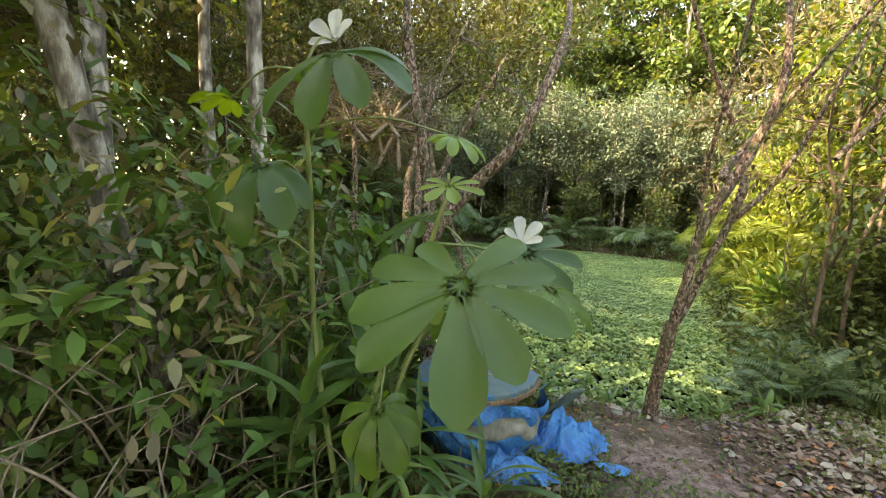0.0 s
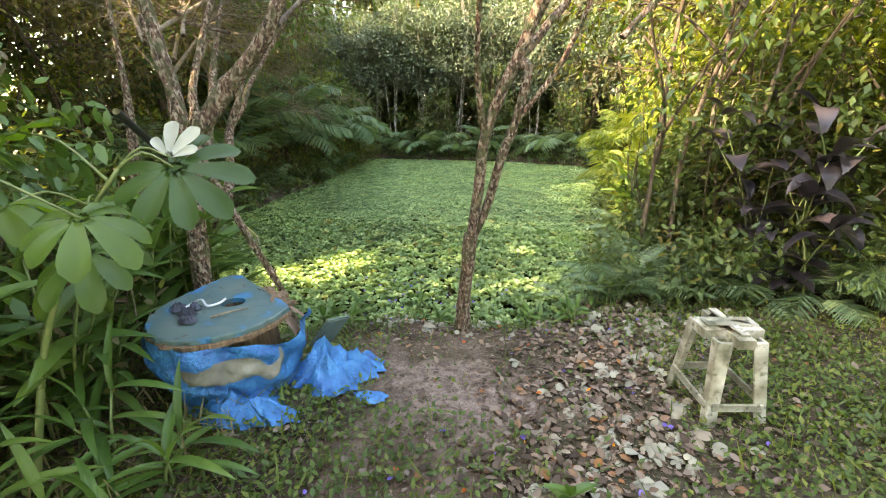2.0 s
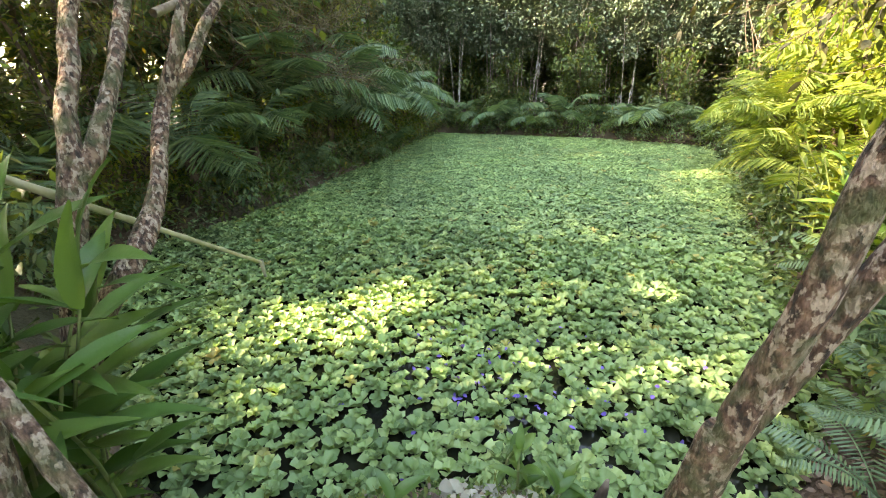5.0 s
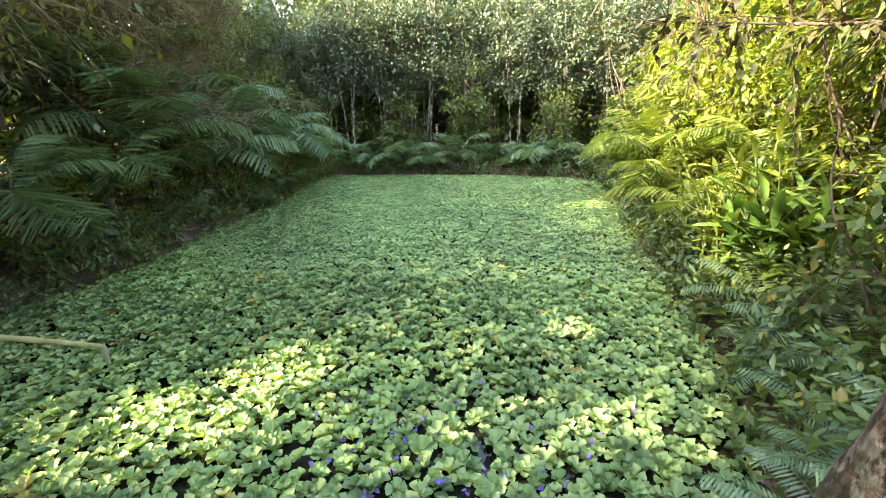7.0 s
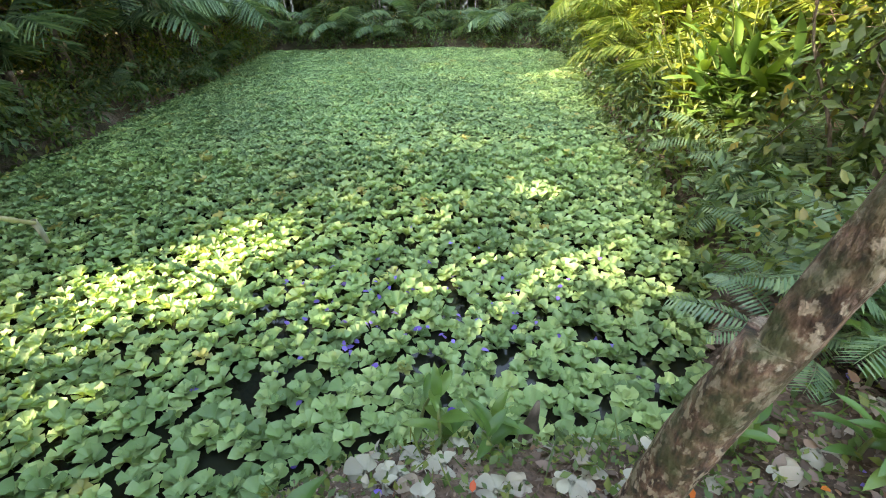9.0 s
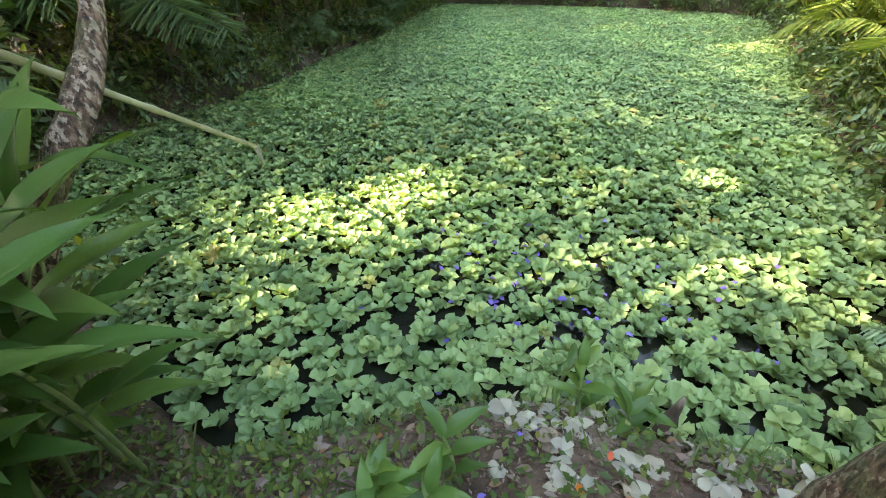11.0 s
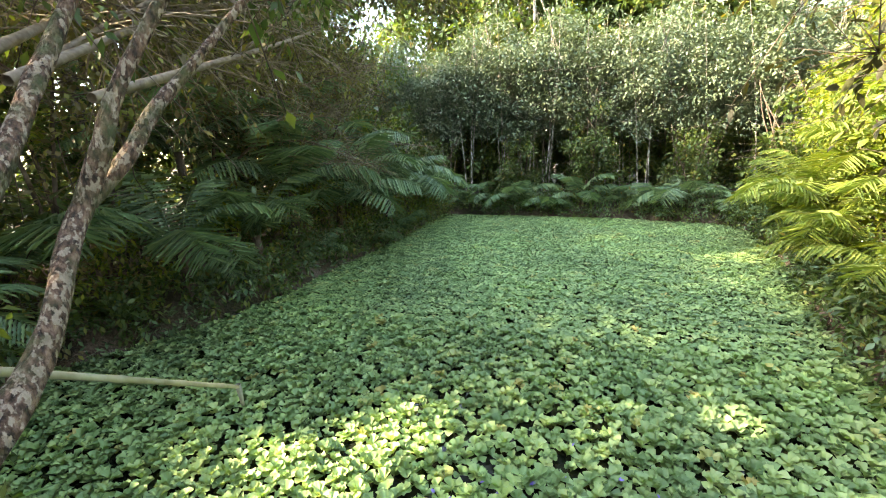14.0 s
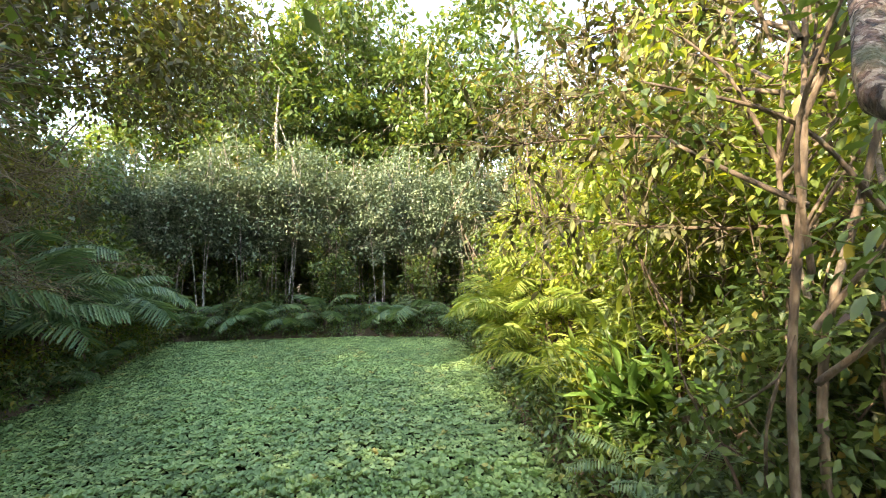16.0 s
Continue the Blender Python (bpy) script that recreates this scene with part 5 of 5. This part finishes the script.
bmesh.ops.bevel(bm, geom=[e for e in bm.edges if abs(e.verts[0].co.z - e.verts[1].co.z) > 0.01], offset=0.085, segments=6, affect="EDGES")
bmesh.ops.bevel(bm, geom=[e for e in bm.edges if all(v.co.z > 0.02 for v in e.verts) and len(e.link_faces) == 2 and min(abs(f.normal.z) for f in e.link_faces) < 0.5], offset=0.016, segments=3, affect="EDGES")
topf = max(bm.faces, key=lambda f: f.calc_center_median().z + f.calc_area())
bmesh.ops.inset_region(bm, faces=[topf], thickness=0.02)
for v in topf.verts:
    v.co.z -= 0.006
part("seat", bm_mesh("seat", bm, PLASTIC), stool, m=pose(0, 0, 0.385))
FEET = [(-0.125, -0.17), (0.125, -0.17), (0.125, 0.17), (-0.125, 0.17)]
for fx, fy in FEET:
    tx, ty = fx * 0.78, fy * 0.68
    sx, sy = math.copysign(1, fx), math.copysign(1, fy)
    bm = bmesh.new()
    prof = [(0, 0), (-0.058 * sx, 0), (-0.058 * sx, -0.012 * sy), (-0.014 * sx, -0.014 * sy), (-0.012 * sx, -0.05 * sy), (0, -0.05 * sy)]
    lo = [bm.verts.new((fx + px * 0.8, fy + py * 0.8, 0)) for px, py in prof]
    hi = [bm.verts.new((tx + px, ty + py, 0.375)) for px, py in prof]
    for i in range(6):
        j = (i + 1) % 6
        bm.faces.new((lo[i], lo[j], hi[j], hi[i]))
    bm.faces.new(lo)
    bm.faces.new(hi)
    bmesh.ops.recalc_face_normals(bm, faces=bm.faces[:])
    bmesh.ops.bevel(bm, geom=bm.edges[:], offset=0.003, segments=1, affect="EDGES")
    part("leg", bm_mesh("leg", bm, PLASTIC), stool)
for (ax, ay), (bx, by) in zip(FEET, FEET[1:] + FEET[:1]):
    p, q = Vector((ax * 0.93, ay * 0.91, 0.105)), Vector((bx * 0.93, by * 0.91, 0.105))
    bm = bmesh.new()
    bmesh.ops.create_cube(bm, size=1)
    bmesh.ops.scale(bm, vec=((q - p).length - 0.03, 0.012, 0.034), verts=bm.verts)
    bmesh.ops.bevel(bm, geom=bm.edges[:], offset=0.003, segments=1, affect="EDGES")
    part("rail", bm_mesh("rail", bm, PLASTIC), stool, m=Matrix.Translation((p + q) / 2) @ Euler((0, 0, math.atan2(q.y - p.y, q.x - p.x))).to_matrix().to_4x4())

# ---- poles and sticks ----
BAMBOO = plain_mat("bamboo", ((0.3, (0.26, 0.24, 0.13)), (0.7, (0.46, 0.44, 0.30))), 14, 0.5, 0.2, 0.003, (1, 1, 0.2))
a, e = np.array((-2.29, -0.96, 1.77)), np.array((-3.14, 1.18, 0.41))
PP = np.array([a + (e - a) * f for f in np.linspace(0, 1, 40)])
RR = np.array([0.016 - 0.005 * f + (0.003 if i % 6 == 0 else 0) for i, f in enumerate(np.linspace(0, 1, 40))])
pole = thing("bamboo_pole", "bamboo pole resting in tree forks over the water", "pole", None)
part("cane", arr_mesh("cane", *tube(PP, RR, 10), BAMBOO), pole)
part("end_joint", arr_mesh("end_joint", *tube([e + (0.0, -0.01, 0.02), e + (0, 0, -0.03), e + (0.01, 0, -0.12)], [0.018, 0.016, 0.010], 8), plain_mat("grey_cap", ((0.3, (0.2, 0.2, 0.17)), (0.7, (0.32, 0.32, 0.28))), 20)), pole)
lean_pts = spline([(-1.33, -0.86, 0.3), (-1.42, -0.88, 0.55), (-1.50, -0.90, 0.825), (-1.63, -0.92, 1.10), (-1.77, -0.93, 1.39), (-1.875, -0.93, 1.67), (-1.98, -0.93, 1.92), (-2.03, -0.95, 2.22)], 30)
dead = thing("leaning_branch", "long dead branch leaning against the old tree", "branch", None)
part("stem", arr_mesh("stem", *tube(lean_pts, np.linspace(0.022, 0.012, 30), 10, 0.18, 4), BARK_F), dead)
for k, (i, d) in enumerate([(9, (0.05, -0.04, 0.07)), (15, (-0.03, -0.05, 0.09)), (21, (0.10, -0.03, 0.12)), (25, (-0.08, -0.06, 0.16))]):
    p = lean_pts[i]
    part("twig_stub", arr_mesh("twig_stub", *tube(spline([p, p + np.array(d) * 0.5, p + np.array(d)], 6), np.linspace(0.008, 0.003, 6), 6, 0.15, k), BARK_F), dead)
solid("stump", arr_mesh("stump", *tube(spline([(-0.66, 0.2, -0.05), (-0.655, 0.225, 0.06), (-0.63, 0.24, 0.17)], 6), [0.04, 0.035, 0.03, 0.024, 0.018, 0.008], 8, 0.3, 5), BARK), "broken brown stump in the shallows", "stump")
GRIP = plain_mat("black_grip", ((0.3, (0.012, 0.012, 0.013)), (0.7, (0.03, 0.03, 0.032))), 20, 0.5)
part("grip", arr_mesh("grip", *tube(PP[:9] + (0, 0, 0), 0.0215, 10), GRIP), pole, "black rubber grip")

# ---- dark purple-leaved plant ----
PURP = [blade_mesh(870 + i, 0.36, 0.15, PURPLE_LEAF, 0.95 + 0.2 * i) for i in range(2)]
for k, (x, y, h_) in enumerate([(1.42, 0.5, 1.15), (1.75, 0.6, 1.2), (1.62, 0.42, 0.8)]):
    lance_plant("purple_plant", "dark purple broad-leaved plant in the shade", PURP, 4, pose(x, y, gz1(x, y)), h_, 6, 880 + k, "purple-leaved plants")
for k, (x, y, sc) in enumerate([(0.95, 1.25, 0.6), (1.35, 1.05, 0.6), (1.8, 1.15, 0.75), (2.35, 1.0, 0.75), (2.9, 0.75, 0.8), (1.6, 1.6, 0.8)]):
    plant_at(dense[k % 3], x, y, 70 * k, sc)
for k, (x, y, sc) in enumerate([(1.15, 0.55, 0.7), (1.45, 0.4, 0.65), (1.8, 0.35, 0.7), (2.2, 0.2, 0.75), (2.6, 0.1, 0.85), (0.9, 0.5, 0.6)]):
    fern("fern", "green fern clump beside the path", MID_FROND, 8, pose(x, y, gz1(x, y) - 0.02, 0, 0, k * 67), sc, 0, 480 + k)

for k, (x, y, lean, h_) in enumerate([(0.72, 0.85, (0.1, 0.1), 3.2), (0.98, 0.95, (0.25, 0.0), 3.4), (1.15, 1.25, (0.3, 0.3), 3.0), (1.6, 0.95, (-0.2, 0.2), 3.3), (2.2, 1.1, (0.3, 0.1), 3.2), (2.75, 0.6, (0.2, -0.1), 3.4)]):
    o = thing("crooked_tree", "crooked brown slender tree at the path's edge", "tree", None, "crooked trees by the path")
    z_ = gz1(x, y)
    q = r5.normal(0, 0.09, (3, 2))
    limb_part("trunk", [(x, y, z_ - 0.1), (x + lean[0] * 0.2 + q[0][0], y + lean[1] * 0.2 + q[0][1], z_ + h_ * 0.3), (x + lean[0] * 0.5 + q[1][0], y + lean[1] * 0.5 + q[1][1], z_ + h_ * 0.62), (x + lean[0] + q[2][0], y + lean[1] + q[2][1], z_ + h_)], [0.022, 0.018, 0.014, 0.007], o, BARK, 20, 8, 0.15, 70 + k)
    cs = []
    for j in range(9):
        f_ = r5.uniform(0.3, 0.9)
        p0 = np.array((x + lean[0] * f_ * 0.8 + q[1][0], y + lean[1] * f_ * 0.8 + q[1][1], z_ + h_ * f_))
        p1 = p0 + np.array((r5.normal(0, 0.5), r5.normal(0, 0.45), r5.uniform(0.5, 1.2)))
        limb_part("limb", [p0, (p0 + p1) / 2 + r5.normal(0, 0.05, 3), p1], [0.014, 0.010, 0.005], o, BARK, 12, 6, 0.1, 80 + j)
        cs += [p1, p1 + r5.normal(0, 0.2, 3), (p0 + p1) / 2 + r5.normal(0, 0.1, 3)]
    part("crown", crown_mesh("crown", LEAF_LIGHT if k in (1, 2) else LEAF_DARK, 950 + k, cs, (0.24, 0.24, 0.2), 46, 0.075, 0.42, 0.4, LEAF6), o)

# ---- low plants at the landing ----
LOW = [blade_mesh(890 + i, 0.15, 0.046, BROAD, 0.5 + 0.1 * i) for i in range(2)]
for k, (x, y, st, h_) in enumerate([(-1.0, 0.12, 2, 0.2), (-0.82, 0.1, 2, 0.12), (-1.42, -0.55, 4, 0.2), (-1.2, -0.4, 2, 0.13), (-0.04, -1.74, 1, 0.05), (0.35, 0.12, 3, 0.16), (0.15, -0.1, 3, 0.12), (0.65, 0.35, 3, 0.2), (-0.1, 0.05, 3, 0.15)]):
    lance_plant("seedling", "small green seedling on the damp bank", LOW, st, pose(x, y, gz1(x, y)), h_, 5, 910 + k, "seedlings on the bank")
LONG = [blade_mesh(895 + i, 0.38, 0.04, BROAD, 0.55 + 0.12 * i) for i in range(2)]
for k, (x, y, h_) in enumerate([(-1.6, -1.95, 0.28), (-1.42, -2.2, 0.22), (-1.75, -2.35, 0.3), (-1.85, -1.6, 0.32), (-1.3, -1.85, 0.15), (-2.0, -2.9, 0.35), (-1.6, -2.75, 0.2)]):
    lance_plant("bladed_plant", "low plant with long drooping green blades", LONG, 3, pose(x, y, gz1(x, y)), h_, 5, 930 + k, "bladed plants by the path")

r2 = np.random.default_rng(21)


def strew(name, label, category, mat, n, zone, size, flat, shape=LEAF6, width=0.6, keepfn=None, lift=0.01):
    x, y = r2.uniform(zone[0], zone[1], n), r2.uniform(zone[2], zone[3], n)
    ok = shore(x, y) > 0.02
    if keepfn is not None:
        ok &= keepfn(x, y) > r2.random(n)
    x, y = x[ok], y[ok]
    P = np.column_stack([x, y, gz(x, y) + lift * r2.random(len(x))])
    D = r2.normal(0, 1, (len(x), 3))
    D[:, 2] = flat[0] + flat[1] * r2.random(len(x))
    return solid(name, arr_mesh(name, *leaves(P, D, size * r2.uniform(0.5, 1.4, len(x)), width, r2.normal(0, 0.35, len(x)), shape, r2), mat), label, category, kind="stuff")


def litter_dense(x, y):
    """Thick along the worn lane beside the stool and by the water, thin on the trodden patch."""
    lane = np.exp(-((x - 0.35 - 0.1 * y) / 0.42) ** 2)
    brink = np.exp(-((y + 0.12) / 0.25) ** 2)
    bare = np.exp(-(((x + 0.55) / 0.35) ** 2 + ((y + 1.05) / 0.5) ** 2))
    return np.clip(0.22 + 0.8 * lane - 0.15 * brink - 0.5 * bare, 0.03, 1)


def weedy(x, y):
    f = 0.5 + 0.5 * np.sin(1.9 * x + 2 * np.sin(1.3 * y) + 0.6)
    lane = np.exp(-((x - 0.35 - 0.1 * y) / 0.4) ** 2) + np.exp(-(((x + 0.55) / 0.4) ** 2 + ((y + 0.95) / 0.6) ** 2))
    return np.clip(0.3 + 0.9 * f - 0.8 * lane + 0.6 * (y < -1.35) * (x < 0.2), 0.05, 1)


strew("leaf_litter", "dry pinkish-brown fallen leaves covering the ground", "leaf litter", LITTER, 60000, (-3, 3.4, -4.3, 0.9), 0.042, (-0.2, 0.7), LEAF6, 0.62, litter_dense, 0.02)
strew("bank_litter", "brown fallen leaves on the pond banks", "leaf litter", LITTER, 16000, (-7, 2.6, 0.5, 12.8), 0.07, (-0.3, 0.4), LEAF6, 0.55, lambda x, y: np.exp(-shore(x, y) / 0.5), 0.02)
strew("low_weeds", "low green weeds growing through the fallen leaves", "weeds", GRASS, 95000, (-2.8, 3.4, -4.0, 0.4), 0.03, (0.2, 0.9), LEAF4, 0.55, weedy, 0.05)
strew("twig_crumbs", "crumbs of bark, twig and broken leaf on the soil", "leaf litter", LITTER, 60000, (-2.6, 3.0, -3.2, 0.4), 0.016, (-0.2, 0.5), LEAF4, 0.35, None, 0.012)
strew("grass", "thin green grass blades by the path", "grass", GRASS, 5000, (-2.4, 2.8, -4.2, 0.3), 0.11, (1.0, 1.6), LEAF4, 0.06, weedy)
strew("dry_grass", "dry straw-coloured grass at the path's edge", "grass", DRY_GRASS, 3500, (-3.2, -1.2, -3.4, -1.3), 0.16, (0.3, 1.2), LEAF4, 0.04)
strew("fallen_blossom", "violet fallen petals on the ground", "petals", BLOSSOM_AND_GLINT, 60, (-1.2, 1.6, -2.2, 0.3), 0.03, (0, 0.4), LEAF6, 0.7, None, 0.03)
strew("fallen_petals", "orange fallen petals on the ground", "petals", ORANGE, 45, (-1.4, 1.8, -2.0, 0.3), 0.03, (0, 0.4), LEAF6, 0.6, None, 0.03)
# violet flakes imitating blue sky reflected in the water gaps
x, y = r2.normal(-1.1, 0.45, 110), r2.normal(0.95, 0.35, 110)
solid("floating_petals", arr_mesh("floating_petals", *leaves(np.column_stack([x, y, r2.uniform(0.012, 0.045, 110)]), np.column_stack([r2.normal(0, 1, (110, 2)), np.zeros(110)]), 0.04 * r2.uniform(0.6, 1.2, 110), 0.7, None, LEAF6, r2), BLOSSOM_AND_GLINT), "violet flakes among the water plants, standing in for reflected blue sky", "petals", kind="stuff")

# large grey dead leaves, curled
DEAD = [palmate_mesh(940 + i, 0.085, LITTER_PALE, 0.5 + 0.35 * i, 5, 110, 0.62) for i in range(3)]
for k in range(300):
    if k < 70:
        x, y = r2.uniform(-1.3, -0.2), r2.uniform(-0.42, 0.14)
    elif k < 110:
        x, y = r2.normal(0.75, 0.3), r2.normal(-0.1, 0.2)
    else:
        y = r2.uniform(-1.9, 0.1)
        x = 0.62 + 0.2 * y + r2.normal(0, 0.22)
    if float(shore(np.array([x]), np.array([y]))[0]) < 0.03:
        continue
    solid("dead_leaf", DEAD[k % 3], "curled grey dead leaf lying on the soil", "leaf", pose(x, y, gz1(x, y) + 0.02, r2.normal(0, 25), r2.normal(0, 25), r2.uniform(0, 360)) @ Matrix.Scale(r2.uniform(0.45, 1.0), 4), "grey dead leaves")

# tangled bare twigs at the foot of the thicket
tw = Soup()
for k in range(360):
    x, y = r2.uniform(-3.8, -1.95), r2.uniform(-3.8, -1.0)
    z_ = gz1(x, y)
    d = r2.normal(0, 1, 3) * (0.4, 0.4, 0.55)
    if x + max(d[0], 0) > -1.95 and y + max(d[1], 0) > -2.0:
        continue
    tw.add(*tube(spline([(x, y, z_), (x + d[0] * 0.5, y + d[1] * 0.5, z_ + 0.15 + abs(d[2]) * 0.6), (x + d[0], y + d[1], z_ + 0.1 + abs(d[2]))], 6), np.linspace(0.006, 0.002, 6), 4))
solid("tangled_twigs", tw.mesh("tangled_twigs", TWIG), "tangle of dry twigs and vines at the thicket's foot", "twigs", kind="stuff")
